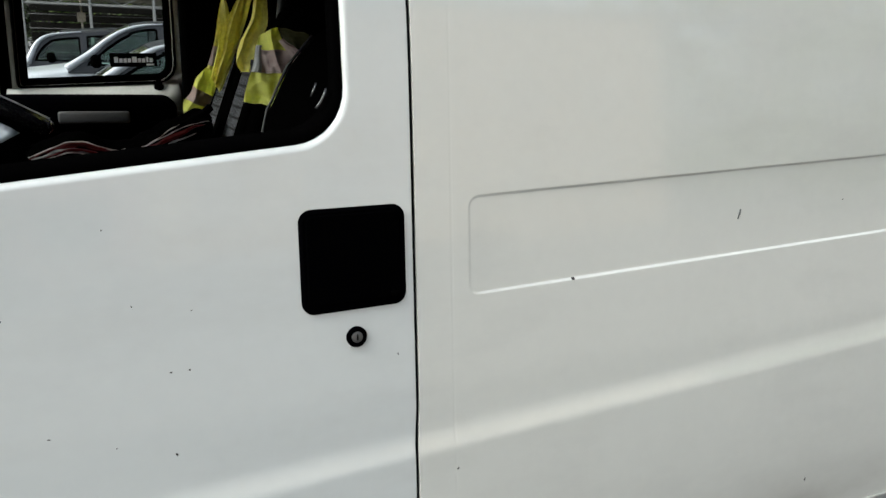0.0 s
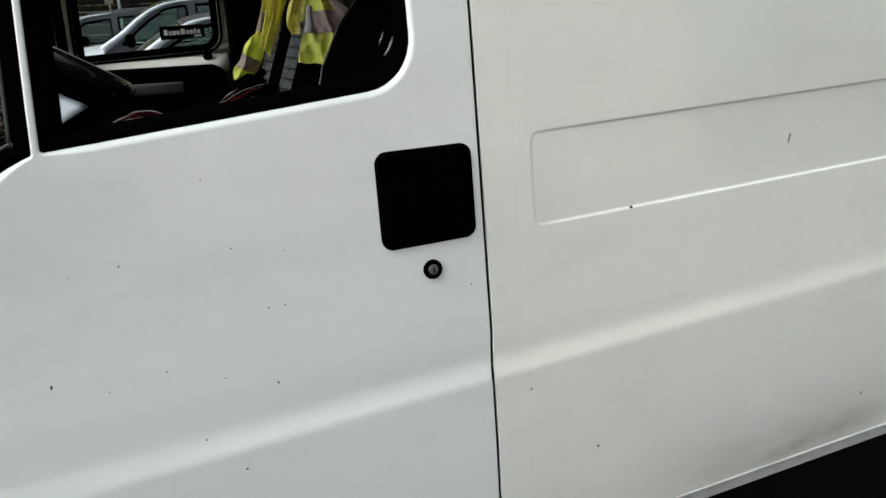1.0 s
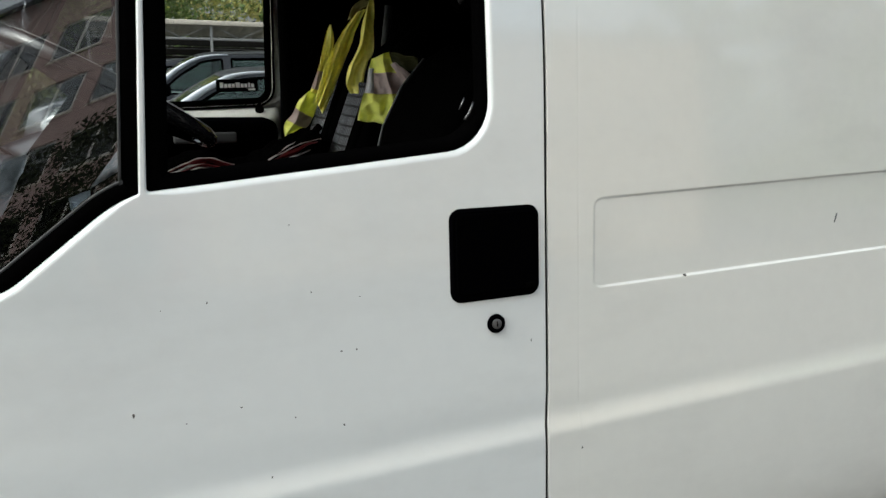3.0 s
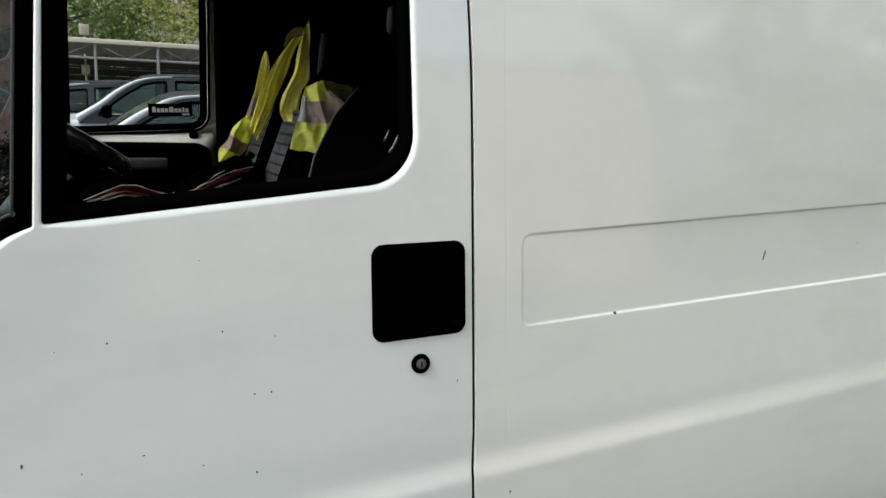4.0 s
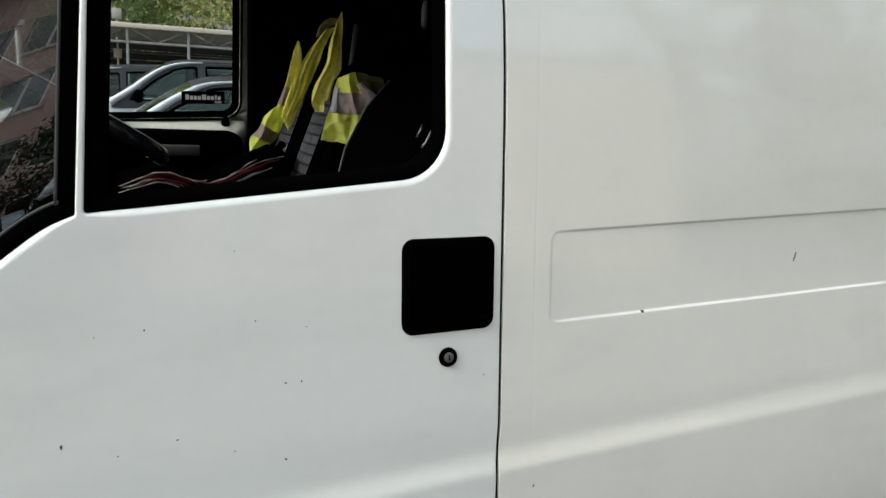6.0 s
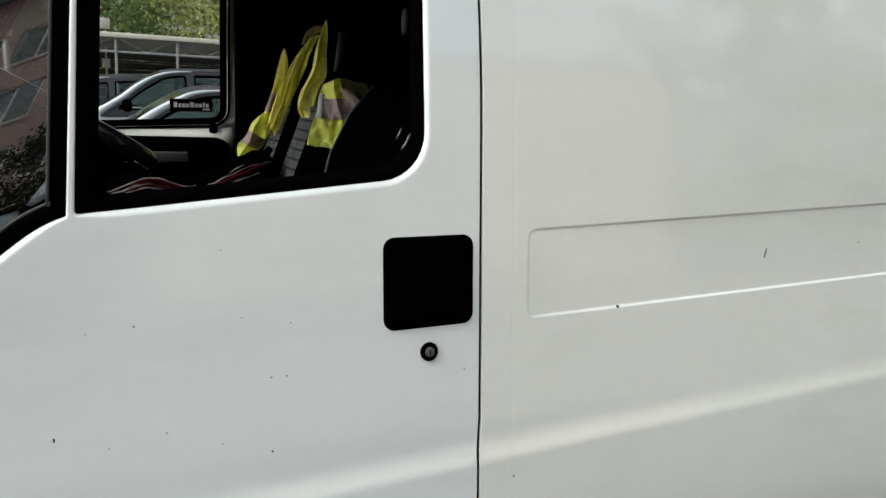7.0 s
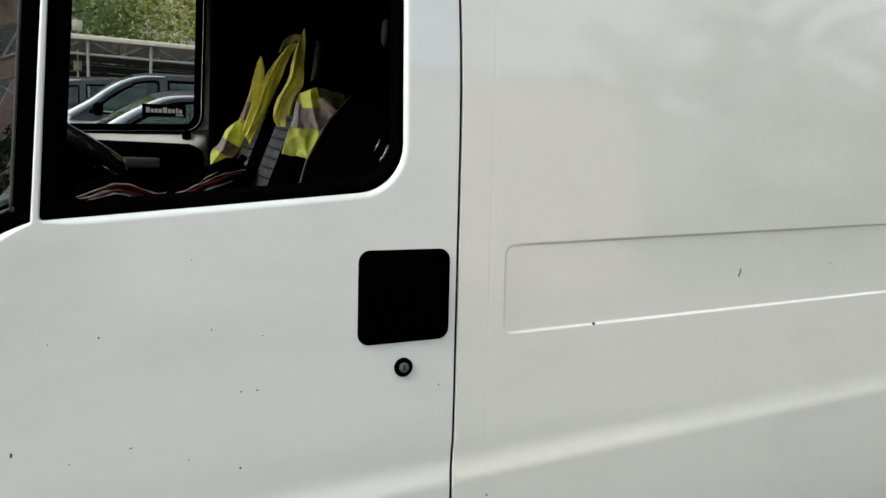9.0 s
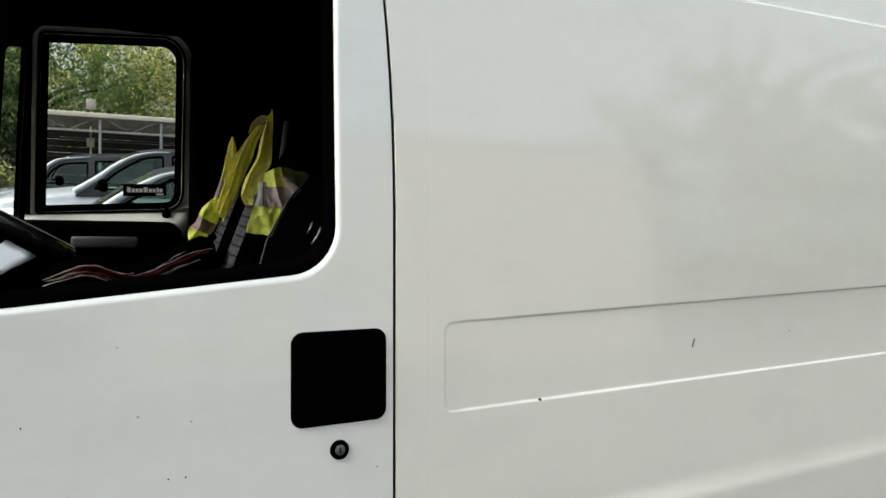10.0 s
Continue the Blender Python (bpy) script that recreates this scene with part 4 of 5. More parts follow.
def fold_strip(x0, x1, y, drop0, drop1, thick, seed):
    """A narrow strip of cloth along the folds, hanging below the crest and pointed at its ends."""
    bm = bmesh.new()
    rows = []
    for i in range(41):
        u = i / 40
        x = x0 + (x1 - x0) * u
        w = thick * (0.15 + 0.85 * math.sin(math.pi * min(1, max(0, u))) ** 0.7) * (0.8 + 0.5 * noise.noise(Vector((x * 22, seed, 4))))
        n = 0.004 * noise.noise(Vector((x * 30, seed, 0)))
        rows.append([bm.verts.new((x, y - 0.006 * math.sin(math.pi * j / 6) + 0.006 * noise.noise(Vector((x * 40, j * 0.5, seed))), hump(x) - drop0 - (drop1 - drop0) * u - w * j / 6 + n)) for j in range(7)])
    for a, b in zip(rows, rows[1:]):
        for j in range(6):
            bm.faces.new((a[j], b[j], b[j + 1], a[j + 1]))
    bmesh.ops.solidify(bm, geom=bm.faces[:], thickness=0.003)
    return bm


for k, (x0, x1, y, d0, d1, thick) in enumerate(((-0.645, -0.425, 1.046, 0.006, -0.008, 0.018), (-0.61, -0.45, 1.032, 0.016, 0.008, 0.010), (-0.47, -0.225, 1.048, -0.003, 0.014, 0.020))):
    part("red_panel", fold_strip(x0, x1, y, d0, d1, thick, k * 3.1), RED, jacket, "glossy red cloth")
# pale strips along the folds paint the glossy cloth's highlight lines
for k, (x0, x1, y, d0, d1, thick) in enumerate(((-0.648, -0.425, 1.043, 0.003, -0.010, 0.0034), (-0.648, -0.46, 1.026, 0.016, 0.026, 0.0038), (-0.47, -0.215, 1.044, -0.005, 0.006, 0.0036), (-0.39, -0.29, 1.042, 0.000, -0.010, 0.0026))):
    part("edge_line", fold_strip(x0, x1, y, d0, d1, thick, 20 + k * 2.3), FOLDLINE, jacket, "pale strip painted as a fold's highlight")
for k, (x0, x1, y, d0, d1, thick) in enumerate(((-0.64, -0.475, 1.036, 0.008, 0.017, 0.011), (-0.38, -0.25, 1.034, 0.018, 0.030, 0.009))):
    part("lining", fold_strip(x0, x1, y, d0, d1, thick, 40 + k * 2.3), LINING, jacket, "shiny grey lining")
part("sleeve_end", tube([(-0.36, 1.12, 1.225), (-0.28, 1.13, 1.258), (-0.215, 1.14, 1.292), (-0.196, 1.15, 1.308)], 0.011, 10), SEATBLACK, jacket)

# paper on the dashboard
sheet_paper = thing("paper_sheet", "crumpled white paper behind the steering wheel", "paper")
bm = bmesh.new()
tip, back, far, near = (Vector(p) for p in ((-0.671, 1.20, 1.24), (-1.05, 1.20, 1.26), (-0.86, 1.42, 1.33), (-0.86, 0.98, 1.15)))
rows = [[bm.verts.new(tip.lerp(far, i / 10).lerp(near.lerp(back, i / 10), j / 10) + Vector((0, 0, 0.003 * noise.noise(Vector((i * 0.5, j * 0.5, 0)))))) for j in range(11)] for i in range(11)]
for a, b in zip(rows, rows[1:]):
    for j in range(10):
        bm.faces.new((a[j], b[j], b[j + 1], a[j + 1]))
bmesh.ops.solidify(bm, geom=bm.faces[:], thickness=0.002)
part("sheet", bm, PAPER, sheet_paper)

random.seed(11)
for px, py, pz, w, h, tilt in ((-0.93, 0.42, 1.20, 0.10, 0.15, 12), (-1.02, 0.60, 1.20, 0.16, 0.10, -20), (-0.90, 0.72, 1.20, 0.07, 0.12, 30)):
    papers = thing("crumpled_paper", "crumpled pale paper standing on the dashboard", "paper", "papers on the dashboard")
    m = Matrix.Translation((px, py, pz)) @ Euler((radians(8), radians(tilt), radians(tilt * 2))).to_matrix().to_4x4()
    bm = bmesh.new()
    rows = [[bm.verts.new(m @ Vector((w * (i / 10 - 0.5), 0.03 * noise.noise(Vector((i * 0.45, j * 0.45, px * 9))), h * j / 10 - 0.03))) for j in range(11)] for i in range(11)]
    for a, b in zip(rows, rows[1:]):
        for j in range(10):
            bm.faces.new((a[j], b[j], b[j + 1], a[j + 1]))
    bmesh.ops.solidify(bm, geom=bm.faces[:], thickness=0.002)
    part("sheet", bm, PAPER, papers)

tag = thing("paper_tag", "small pale blue paper tag inside the quarter window", "paper")
bm = bmesh.new()
rows = [[bm.verts.new((-0.795 + 0.028 * i / 5, quarter_y(-0.78, 1.27) + 0.012 + 0.004 * math.sin(i + j), 1.266 + 0.024 * j / 5 + 0.010 * i / 5)) for j in range(6)] for i in range(6)]
for a, b in zip(rows, rows[1:]):
    for j in range(5):
        bm.faces.new((a[j], b[j], b[j + 1], a[j + 1]))
bmesh.ops.solidify(bm, geom=bm.faces[:], thickness=0.0015)
part("slip", bm, material("pale_blue_paper", (0.68, 0.76, 0.84), 0.8), tag)

# sticker on the far pane, lettered
sticker = thing("window_sticker", "black rectangular sticker with white marks on the passenger window", "sticker")
gy = 2 * MID - (side_y(-0.35, 1.41) + 0.014) - 0.0065
sm = Matrix.Translation((-0.351, gy, 1.412)) @ Euler((radians(90 + 6.4), 0, 0)).to_matrix().to_4x4() @ Euler((0, 0, radians(1.5))).to_matrix().to_4x4()
part("backing", box(-0.076, 0.076, -0.023, 0.023, -0.001, 0.0), BLACKINK, sticker, smooth=False).matrix_basis = sm
marks = [(-0.060, 0.011, 0.019), (-0.0475, 0.0095, 0.014), (-0.0365, 0.0095, 0.014), (-0.0255, 0.0095, 0.014), (-0.012, 0.013, 0.019), (0.0015, 0.0095, 0.014), (0.0125, 0.0095, 0.014), (0.0225, 0.006, 0.018), (0.0325, 0.0095, 0.014)]
for mx, mw, mh in marks:
    part("mark", box((mx + 0.014) * 1.22 - mw * 0.58, (mx + 0.014) * 1.22 + mw * 0.58, -0.008, -0.008 + mh, 0.0001, 0.0008), WHITEINK, sticker, smooth=False).matrix_basis = sm
part("mark", box(0.040, 0.066, -0.0185, -0.0125, 0.0001, 0.0008), WHITEINK, sticker, smooth=False).matrix_basis = sm


# ---- across the car park ----
def car(name, label, y, belt, line, a1, bx, gap, nose, tail, hood, paint, mx, width=1.72):
    """A parked car seen from its side, nose towards -x; y is its near side."""
    c = thing(name, label, "car", "parked cars")
    y1 = y + width
    a0, c1, c0, roof = line[0][0], line[-2][0], line[-1][0], max(p[1] for p in line)
    bm = bmesh.new()
    prof = [(nose, 0.32), (nose - 0.06, 0.55), (nose + 0.04, hood - 0.14), (nose + 0.35, hood - 0.03), (a0, belt), (c0, belt + 0.02), (tail, belt - 0.12), (tail + 0.04, 0.5), (tail - 0.05, 0.32)]
    cols = []
    for yy, s in ((y + 0.10, 0.9), (y + 0.02, 0.97), (y, 1.0), (y1, 1.0), (y1 - 0.02, 0.97), (y1 - 0.10, 0.9)):
        cols.append([bm.verts.new(((nose + tail) / 2 + (px - (nose + tail) / 2) * (0.96 + 0.04 * s), yy, 0.32 + (pz - 0.32) * (0.9 + 0.1 * s) if s < 1 else pz - 0.06 * (pz > 0.7))) for px, pz in prof])
    n = len(prof)
    mid = [bm.verts.new((px, (y + y1) / 2, pz + 0.03 * (pz > 0.7))) for px, pz in prof]
    chain = [cols[2], [bm.verts.new((px, y + 0.12, pz)) for px, pz in prof], mid, [bm.verts.new((px, y1 - 0.12, pz)) for px, pz in prof], cols[3]]
    for a, b in zip(chain, chain[1:]):
        for i in range(n):
            bm.faces.new((a[i], b[i], b[(i + 1) % n], a[(i + 1) % n]))
    bm.faces.new(chain[0])
    bm.faces.new(chain[-1][::-1])
    bmesh.ops.delete(bm, geom=[v for v in bm.verts if not v.link_faces], context="VERTS")
    bmesh.ops.recalc_face_normals(bm, faces=bm.faces[:])
    bmesh.ops.bevel(bm, geom=[e for e in bm.edges if e.is_boundary is False and len(e.link_faces) == 2 and e.calc_face_angle(0) > 0.6], offset=0.03, segments=2, affect="EDGES")
    body = part("body", bm, paint, c)
    # cabin: a pressed side with window openings, black frames and panes
    def up(px, pz, near=True):
        k = 0.20 * (pz - belt) / (roof - belt)
        return (px, y + 0.03 + k if near else y1 - 0.03 - k, pz)
    fine = [tuple(spline(line, k / 48)) for k in range(49)]
    hull = [(fine[0][0], belt - 0.05), (fine[-1][0], belt - 0.05)] + fine[::-1]
    low = belt + 0.025
    eaves = [(px + 0.030 * (px < a1), pz - gap) for px, pz in fine if pz - gap > low + 0.012]

    def opening(x0, x1):
        tops = [p for p in eaves if x0 <= p[0] <= x1]
        return rounded([(tops[0][0] - 0.02 if x0 < a0 else x0, low, 0.0), (x1, low, 0.02)] + [(x1, tops[-1][1], 0.03)] + [(px, pz, 0.0) for px, pz in tops[::-1] if px < x1 - 0.05] + ([(x0, tops[0][1], 0.02)] if x0 > a0 and tops[0][0] > x0 + 0.02 else []), 4)

    holes = [opening(a0 - 9, bx - 0.035), opening(bx + 0.045, c1 - 0.12)]
    for near in (True, False):
        bm = sheet(hull, holes, lambda px, pz: up(px, pz)[1], roll=0.012, depth=0.03, step=0.10, hole_roll=0.006)
        part("cabin_side", bm if near else mirrored(bm, (y + y1) / 2), ROOF_REFLECT, body)
        # near pillar widened for the windscreen's reflection; on the dark car all painted reflection
        part("windscreen_pillar", tube([up(px - 0.012, pz + 0.004, near) for px, pz in fine if px < a1 + 0.45], 0.040 if near else 0.010, 10, taper=0.2), PILLAR, body, "silver pillar, also standing in for reflections")
        for h in holes:
            bm = ring(inset(h, -0.004), inset(h, 0.020), lambda px, pz: up(px, pz)[1], 0.002, 0.006, 0.02)
            part("window_frame", bm if near else mirrored(bm, (y + y1) / 2), RUBBER, body)
            bm = slab(inset(h, 0.006), lambda px, pz: up(px, pz)[1] + 0.012, 0.004)
            part("side_window", bm if near else mirrored(bm, (y + y1) / 2), DARKGLASS, body, smooth=False)
    def skin(line):
        bm = bmesh.new()
        rows = []
        for (px, pz), (qx, qz) in zip(line, line[1:] + [(2 * line[-1][0] - line[-2][0], 2 * line[-1][1] - line[-2][1])]):
            n = Vector((-(qz - pz), qx - px)).normalized()
            near, far = up(px, pz), up(px, pz, False)
            rows.append([bm.verts.new((px + n.x * 0.05 * math.sin(math.pi * j / 8), near[1] + (far[1] - near[1]) * j / 8, pz + n.y * 0.05 * math.sin(math.pi * j / 8))) for j in range(9)])
        for a, b in zip(rows, rows[1:]):
            for j in range(8):
                bm.faces.new((a[j], b[j], b[j + 1], a[j + 1]))
        bmesh.ops.solidify(bm, geom=bm.faces[:], thickness=0.006)
        return bm

    first = next(i for i, p in enumerate(fine) if p[1] > roof - 0.07)
    last = max(i for i, p in enumerate(fine) if p[1] > roof - 0.06)
    part("windscreen", skin(fine[:first + 1]), DARKGLASS, c)
    part("roof", skin(fine[first:last + 1]), ROOF_REFLECT, c)
    part("rear_window", skin(fine[last:]), DARKGLASS, c)
    part("dash_top", box(a0 + 0.25, a0 + 0.75, y + 0.2, y1 - 0.2, belt - 0.2, belt + 0.02, 0.05), SEATBLACK, c)
    for sx in (a1 + 0.55, a1 + 1.35):
        for sy in (y + 0.28, y1 - 0.72):
            part("headrest", box(sx, sx + 0.12, sy, sy + 0.40, belt - 0.05, belt + 0.26, 0.05), SEATBLACK, c)
    part("wing_mirror", box(mx, mx + 0.10, y - 0.15, y + 0.02, belt + 0.01, belt + 0.14, 0.040, 3), RUBBER, c, "black wing mirror")
    for wx in (nose + 0.75, tail - 0.72):
        for wy in (y - 0.005, y1 - 0.205):
            m = Matrix.Translation((wx, wy, 0.30)) @ Euler((radians(-90), 0, 0)).to_matrix().to_4x4()
            wh = part("wheel", lathe([(0.18, 0.0), (0.28, 0.0), (0.30, 0.02), (0.30, 0.19), (0.28, 0.21), (0.18, 0.21)], m, 24), TYRE, c)
            part("rim", lathe([(0.04, 0.012), (0.17, 0.004), (0.18, 0.2), (0.1, 0.19)], m, 16), STEEL, wh)
    return c


car("hatchback", "silver hatchback with dark windows in the car park", 5.1, 1.06, [(-0.55, 1.055), (-0.388, 1.179), (-0.24, 1.28), (-0.09, 1.363), (0.0, 1.405), (0.14, 1.434), (0.40, 1.447), (0.99, 1.45), (1.59, 1.41), (2.04, 1.07)], 0.0, 0.81, 0.032, -1.66, 2.29, 1.00, SILVER, -0.31)
car("people_carrier", "silver people carrier, tree reflection darkening its high roof", 7.5, 1.17, [(-0.70, 1.16), (-0.48, 1.305), (-0.32, 1.435), (-0.14, 1.545), (0.06, 1.603), (0.37, 1.622), (1.02, 1.635), (1.82, 1.62), (2.17, 1.54), (2.52, 1.18)], -0.14, 0.21, 0.034, -1.68, 2.62, 1.11, SILVER, -0.49, 1.78)
car("people_carrier", "dark blue grey people carrier with a steep windscreen", 10.1, 1.13, [(-1.21, 1.12), (-1.11, 1.336), (-0.984, 1.455), (-0.78, 1.504), (-0.28, 1.552), (0.4, 1.565), (1.0, 1.54), (1.5, 1.45), (1.8, 1.14)], -0.98, -0.56, 0.055, -2.1, 1.95, 1.04, DARKCAR, -0.99, 1.76)

# cycle shelter
shelter = thing("cycle_shelter", "open shelter with steel posts and a weathered sheet roof", "shelter")
SX0, SX1, SY, SZ = -1.57, 10.8, 15.0, 2.36
part("fascia", box(SX0, SX1, SY - 0.06, SY, SZ - 0.06, SZ + 0.03, 0.006), RENDER, shelter, "pale roof fascia")
bm = bmesh.new()
cols = []
nx = 560
for i in range(nx + 1):
    x = SX0 + (SX1 - SX0) * i / nx
    h = 0.0006 * math.sin(i * math.tau / 8)
    cols.append([bm.verts.new((x, SY + 2.2 * j, SZ - 0.02 - 0.17 * j + h)) for j in (0, 1)])
for a, b in zip(cols, cols[1:]):
    bm.faces.new((a[0], b[0], b[1], a[1]))
bmesh.ops.solidify(bm, geom=bm.faces[:], thickness=0.012)
part("roof_sheet", bm, SHEETING, shelter, "weathered corrugated roof sheet")
part("beam", box(SX0, SX1, SY + 0.02, SY + 0.07, 2.02, 2.06, 0.004), GALV, shelter)
part("back_beam", box(SX0, SX1, SY + 2.1, SY + 2.16, 2.08, 2.15, 0.004), GALV, shelter)
DARKRAIL = material("dark_painted_rail", (0.06, 0.06, 0.06), 0.6)
# added dark boards give the shade under the shelter roof
SHELTER_SHADE = material("shelter_shade_boards", (0.018, 0.017, 0.015), 0.9, var=0.4, scale=3, spec=0.04)
for k in range(10):
    part("shade_board", box(SX0, SX1, SY + 2.50, SY + 2.52, 0.12 + 0.205 * k, 0.30 + 0.205 * k, 0.004), SHELTER_SHADE, shelter, "added dark board standing in for shade under the roof", smooth=False)
for z in (1.32, 1.60, 1.88):
    part("rail", box(SX0, SX1, SY + 2.08, SY + 2.11, z, z + 0.02), DARKRAIL, shelter)
for k in range(-1, 10):
    px = -0.42 + 1.113 * k
    part("post", box(px - 0.025, px + 0.025, SY, SY + 0.05, 0, SZ - 0.06, 0.004), GALV, shelter)
    for q in (-1, 1):
        part("brace", tube([(px + 0.556, SY + 0.045, 2.05), (px + 0.556 + q * 0.50, SY + 0.045, SZ - 0.07)], 0.012, 6), GALV, shelter)
BOARD = material("weathered_board", (0.48, 0.44, 0.37), 0.8)
box_sign = thing("notice_board", "pale notice board on a post by the shelter", "sign")
part("post", box(-0.605, -0.565, 17.00, 17.04, 0, 2.62), BOARD, box_sign)
part("board", box(-0.68, -0.49, 16.96, 17.00, 2.56, 2.78, 0.006), BOARD, box_sign)
part("small_board", box(-0.67, -0.51, 16.96, 17.00, 1.76, 1.95, 0.006), BOARD, box_sign)
lamp = thing("lamp_post", "slim white lamp post", "lamp post")
part("pole", tube([(-2.05, 13.0, 0), (-2.05, 13.0, 2.1)], 0.045, 10), GALV, lamp)
part("head", box(-2.15, -1.95, 12.9, 13.1, 2.1, 2.2, 0.02), RENDER, lamp)


# ---- planting ----
def leaves(spots, size, count, seed, spread, flat=0.8):
    """Many small leaves in clumps round the given spots."""
    rnd = np.random.default_rng(seed)
    spots = np.array(spots)
    pick = rnd.integers(0, len(spots), count)
    d = rnd.normal(size=(count, 3))
    d /= np.linalg.norm(d, axis=1)[:, None]
    cen = spots[pick, :3] + d * (rnd.random(count) ** 0.5)[:, None] * spots[pick, 3:4] * np.array([1, 1, flat])
    a = rnd.normal(size=(count, 3))
    a /= np.linalg.norm(a, axis=1)[:, None]
    b = np.cross(a, rnd.normal(size=(count, 3)))
    b /= np.linalg.norm(b, axis=1)[:, None]
    s = size * (0.6 + 0.8 * rnd.random(count))[:, None]
    co = np.stack([cen - a * s, cen + b * s * 0.45, cen + a * s, cen - b * s * 0.45], axis=1).reshape(-1, 3)
    me = bpy.data.meshes.new("crown")
    me.from_pydata(co.tolist(), [], [(4 * k, 4 * k + 1, 4 * k + 2, 4 * k + 3) for k in range(count)])
    return me


def tree(x, y, height, radius, mat, seed, base=0.35, bunch=4, fill=0.37, skirt=0, front=0, shade=0.30, loose=0.8, count=27000, size=0.058, label="leafy green tree with yellowing leaves"):
    rnd = random.Random(seed)
    t = thing("tree", label, "tree", "trees")
    bm = tube([(x, y, 0), (x + 0.1, y, height * 0.25), (x - 0.1, y + 0.1, height * 0.5), (x, y, height * 0.8)], 0.020 * height * 0.6, 10, taper=0.3)
    spots = []
    for k in range(16):
        a, h = rnd.uniform(0, math.tau), rnd.uniform(base, 0.92) * height
        r = radius * rnd.uniform(0.35, 0.95) * (1.0 - 0.5 * abs(h / height - 0.6))
        e = (x + r * math.cos(a), y + r * math.sin(a), h)
        tube([(x, y, h * 0.72), ((x + e[0]) / 2, (y + e[1]) / 2, h * 0.9), e], 0.085, 6, bm, 0.3)
        for q in range(bunch):
            spots.append((e[0] + rnd.uniform(-loose, loose), e[1] + rnd.uniform(-loose, loose), e[2] + rnd.uniform(-0.7, 0.8) * loose, rnd.uniform(0.5, 1.0) * radius * fill))
    for k in range(skirt):
        a = rnd.uniform(0, math.tau)
        spots.append((x + radius * 0.8 * math.cos(a), y + radius * 0.8 * math.sin(a), rnd.uniform(1.0, 0.56 * height), 1.25))
    for k in range(front):
        spots.append((x + rnd.uniform(-1.4, 1.4), y - rnd.uniform(0.7, 1.3), rnd.uniform(2.3, 0.75 * height), rnd.uniform(0.45, 0.8)))
    part("trunk", bm, BARK, t)
    me = leaves(spots, size, count, seed, radius)
    me.materials.append(mat)
    # a share of leaves gets the darker colour, as shade among the clumps
    me.materials.append(LEAF_D)
    rnd2 = np.random.default_rng(seed + 500)
    me.polygons.foreach_set("material_index", (rnd2.random(len(me.polygons)) < shade).astype(np.int32))
    new("crown", me).parent = t
    return t


for k, (x, y, h, r, mat) in enumerate(((-2.2, 21.0, 9, 3.2, LEAF_D), (2.7, 20.0, 10, 3.6, LEAF_Y), (-5.5, 22.0, 10, 3.6, LEAF_D), (6.4, 22.0, 9, 3.5, LEAF), (-0.6, 25.0, 12, 4.2, LEAF), (-9.5, 20.0, 9, 3.5, LEAF), (8.5, 23.0, 10, 3.6, LEAF_Y), (-3.4, 20.2, 6, 2.0, LEAF_D))):
    tree(x, y, h, r, mat, 10 + k, base=0.22, front=16)
hedge_spots = [(-14 + 0.5 * k, 19.4 + 0.3 * math.sin(k), 0.5 + 0.8 * j, 0.75) for k in range(60) for j in range(3)]
me = leaves(hedge_spots, 0.09, 32000, 5, 1)
# leaf colour lowered to hold the shade behind the shelter
me.materials.append(material("shaded_hedge_leaves", (0.05, 0.065, 0.03), 0.7, var=0.5, scale=1.6, fine=8, island=0.6))
tagged(new("hedge", me), "dark clipped hedge behind the shelter", "hedge", kind="stuff")
bush = leaves([(-3.1 + 0.22 * k, 12.2 + 0.2 * (k % 2), 0.45 + 0.3 * (k % 3), 0.5) for k in range(6)], 0.05, 7000, 6, 1)
bush.materials.append(material("olive_green_leaves", (0.20, 0.21, 0.06), 0.6, var=0.5, scale=3, fine=12, island=0.6))
tagged(new("bush", bush), "pale green bush by the lamp post", "bush", kind="stuff")

# ---- behind the walk: houses and trees that show in the glass and the paint ----
FY = -21.0
# added hedge, out of view, that darkens the low part of the quarter glass
me = leaves([(-15 + 0.5 * k, -12.0 + 0.4 * math.sin(k * 1.7), 0.6 + (0.75 + 0.35 * (k > 13)) * j + 0.25 * math.sin(k * 0.9), 0.75) for k in range(27) for j in range(3)], 0.06, 30000, 9, 1)
me.materials.append(material("dark_reflection_leaves", (0.028, 0.034, 0.018), 0.8, var=0.4, scale=1.6, fine=8, island=0.3, spec=0.1))
tagged(new("reflection_hedge", me), "unseen dark hedge added to darken the glass's lower reflection", "hedge", kind="stuff")
house = thing("apartment_building", "brown brick apartment building with small grey framed windows", "building")
holes, spots = [], []
WW, WH = 1.85, 1.55      # window width and height
for fl in range(4):
    for b in range(-8, 0):
        x0, z0 = b * 2.4 + 0.2, 0.45 + fl * 2.65
        holes.append([(x0, z0), (x0 + WW, z0), (x0 + WW, z0 + WH), (x0, z0 + WH)])
        spots.append((x0, z0))
bm = sheet([(-20.6, 0), (0.4, 0), (0.4, 11.7), (-20.6, 11.7)], holes, lambda x, z: 0.0, roll=0.002, depth=0.2, step=1.2)
for v in bm.verts:
    v.co.y = FY - v.co.y
bmesh.ops.recalc_face_normals(bm, faces=bm.faces[:])
part("wall", bm, BRICK, house, "brown brick wall", smooth=False)
part("roof", box(-21.0, 0.3, FY - 9, FY + 0.5, 11.7, 11.95, 0.03), DARKCAR, house, "dark roof edge", smooth=False)
part("back_wall", box(-20.6, 0.4, FY - 8.6, FY - 8.3, 0, 11.7), BRICK, house, smooth=False)
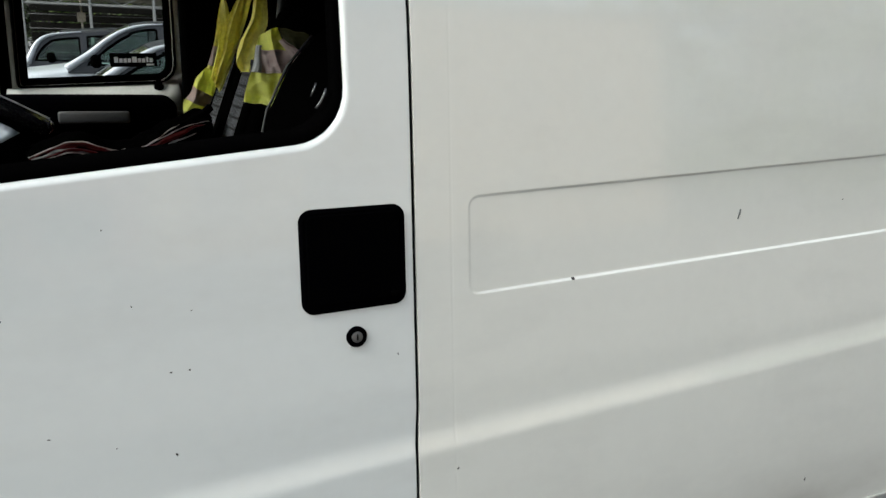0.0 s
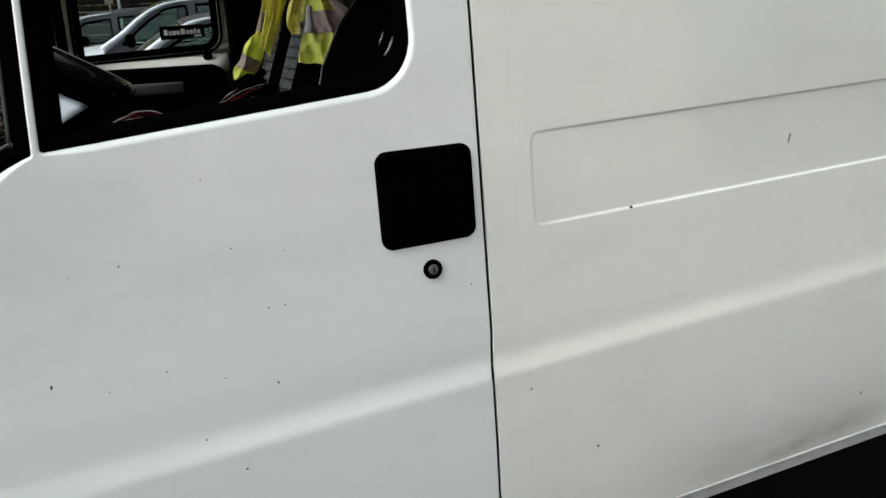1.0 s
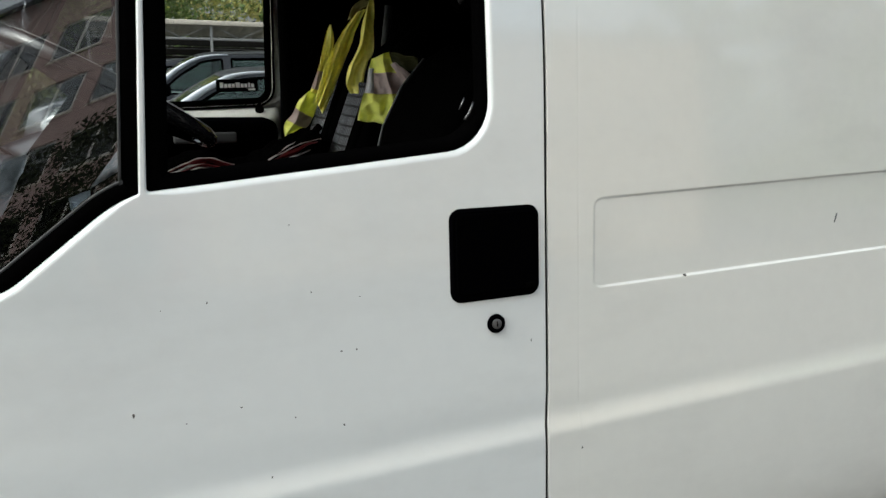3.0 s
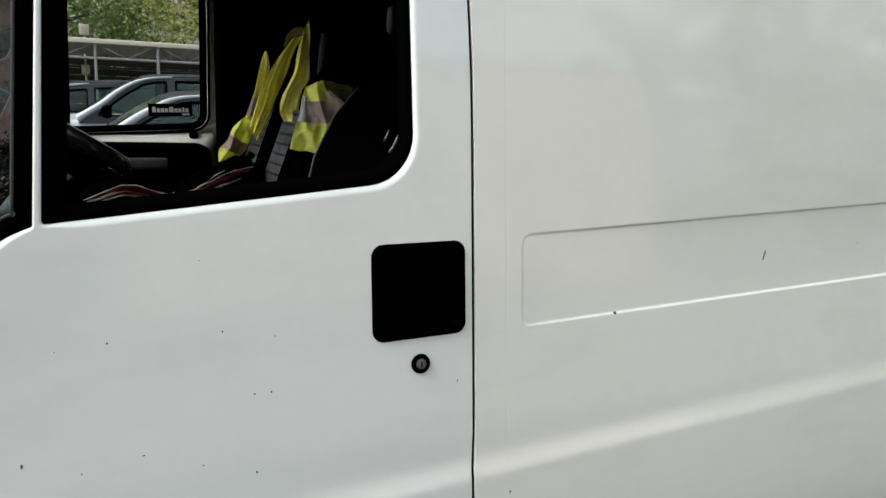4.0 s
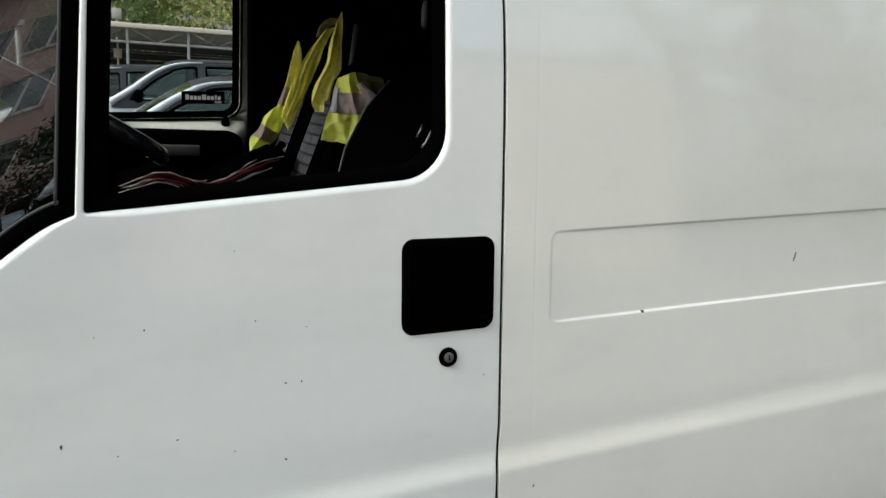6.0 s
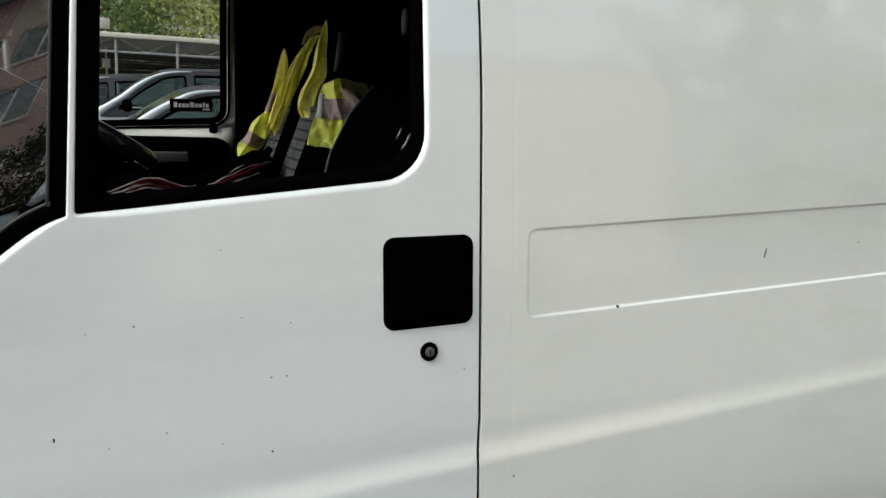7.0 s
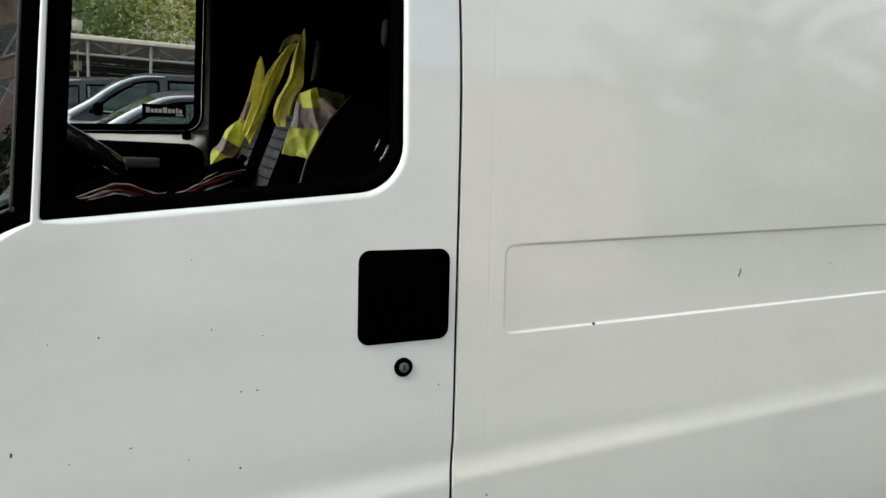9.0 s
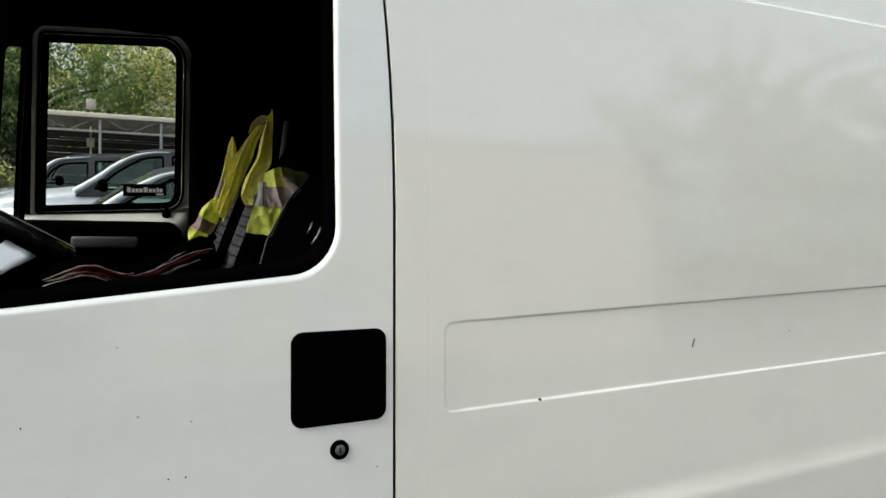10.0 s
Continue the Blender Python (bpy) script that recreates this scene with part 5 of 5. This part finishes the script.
FRAMEGREY = material("weathered_window_frame", (0.60, 0.58, 0.55), 0.7)
CURTAIN = material("pale_net_curtain", (0.34, 0.31, 0.27), 0.8)
ROOMGLASS = glass_material("room_window_glass", (0.7, 0.75, 0.75), 2.4)
INTERIOR = material("dim_room", (0.03, 0.03, 0.035), 0.9)
part("rooms", box(-20.4, 0.2, FY - 0.6, FY - 0.5, 0.2, 11.5), INTERIOR, house, smooth=False)
for x0, z0 in spots:
    bm = bmesh.new()
    for q in ((x0, x0 + 0.09, z0, z0 + WH), (x0 + WW - 0.09, x0 + WW, z0, z0 + WH), (x0 + WW / 2 - 0.05, x0 + WW / 2 + 0.05, z0, z0 + WH), (x0, x0 + WW, z0, z0 + 0.09), (x0, x0 + WW, z0 + WH - 0.09, z0 + WH)):
        box(q[0], q[1], FY - 0.13, FY - 0.07, q[2], q[3], bm=bm)
    win = part("window", bm, FRAMEGREY, house, smooth=False)
    part("pane", box(x0 + 0.05, x0 + WW - 0.05, FY - 0.11, FY - 0.10, z0 + 0.05, z0 + WH - 0.05), ROOMGLASS, win, smooth=False)
    part("sill", box(x0 - 0.06, x0 + WW + 0.06, FY - 0.15, FY + 0.06, z0 - 0.07, z0, 0.008), RENDER, win, smooth=False)
    if (round(x0 * 10) + round(z0 * 10)) % 3 == 0:
        part("curtain", box(x0 + 0.05, x0 + WW / 2, FY - 0.26, FY - 0.24, z0, z0 + WH), CURTAIN, win, smooth=False)
# panes near the wall's colour, to keep windows out of the paint's reflections
WALLTONE = material("wall_toned_pane", (0.46, 0.39, 0.32), 0.85)
PINKISH = material("pinkish_wall_render", (0.58, 0.48, 0.38), 0.9, var=0.1)
block = thing("apartment_block", "low pinkish rendered apartment block with wall-toned windows", "building")
part("wall", box(0.5, 17.8, FY + 0.3, FY + 0.7, 0, 7.8), PINKISH, block, "pale rendered wall", smooth=False)
part("parapet", box(0.3, 18.0, FY + 0.2, FY + 0.8, 7.8, 7.95, 0.02), SHEETING, block, smooth=False)
for fl in range(2):
    for b in range(5):
        x0, z0 = 1.6 + 3.2 * b, 1.2 + 2.9 * fl
        win = part("window", box(x0, x0 + 1.4, FY + 0.66, FY + 0.74, z0, z0 + 1.4, 0.01), RENDER, block, smooth=False)
        part("pane", box(x0 + 0.08, x0 + 1.32, FY + 0.735, FY + 0.745, z0 + 0.08, z0 + 1.32), WALLTONE, win, smooth=False)
pavement = part("pavement", box(-60, 60, FY, -3.2, -0.05, 0.13, 0.02), PAVING, smooth=False)
tagged(pavement, "worn concrete pavement with a kerb", "pavement", kind="structure")
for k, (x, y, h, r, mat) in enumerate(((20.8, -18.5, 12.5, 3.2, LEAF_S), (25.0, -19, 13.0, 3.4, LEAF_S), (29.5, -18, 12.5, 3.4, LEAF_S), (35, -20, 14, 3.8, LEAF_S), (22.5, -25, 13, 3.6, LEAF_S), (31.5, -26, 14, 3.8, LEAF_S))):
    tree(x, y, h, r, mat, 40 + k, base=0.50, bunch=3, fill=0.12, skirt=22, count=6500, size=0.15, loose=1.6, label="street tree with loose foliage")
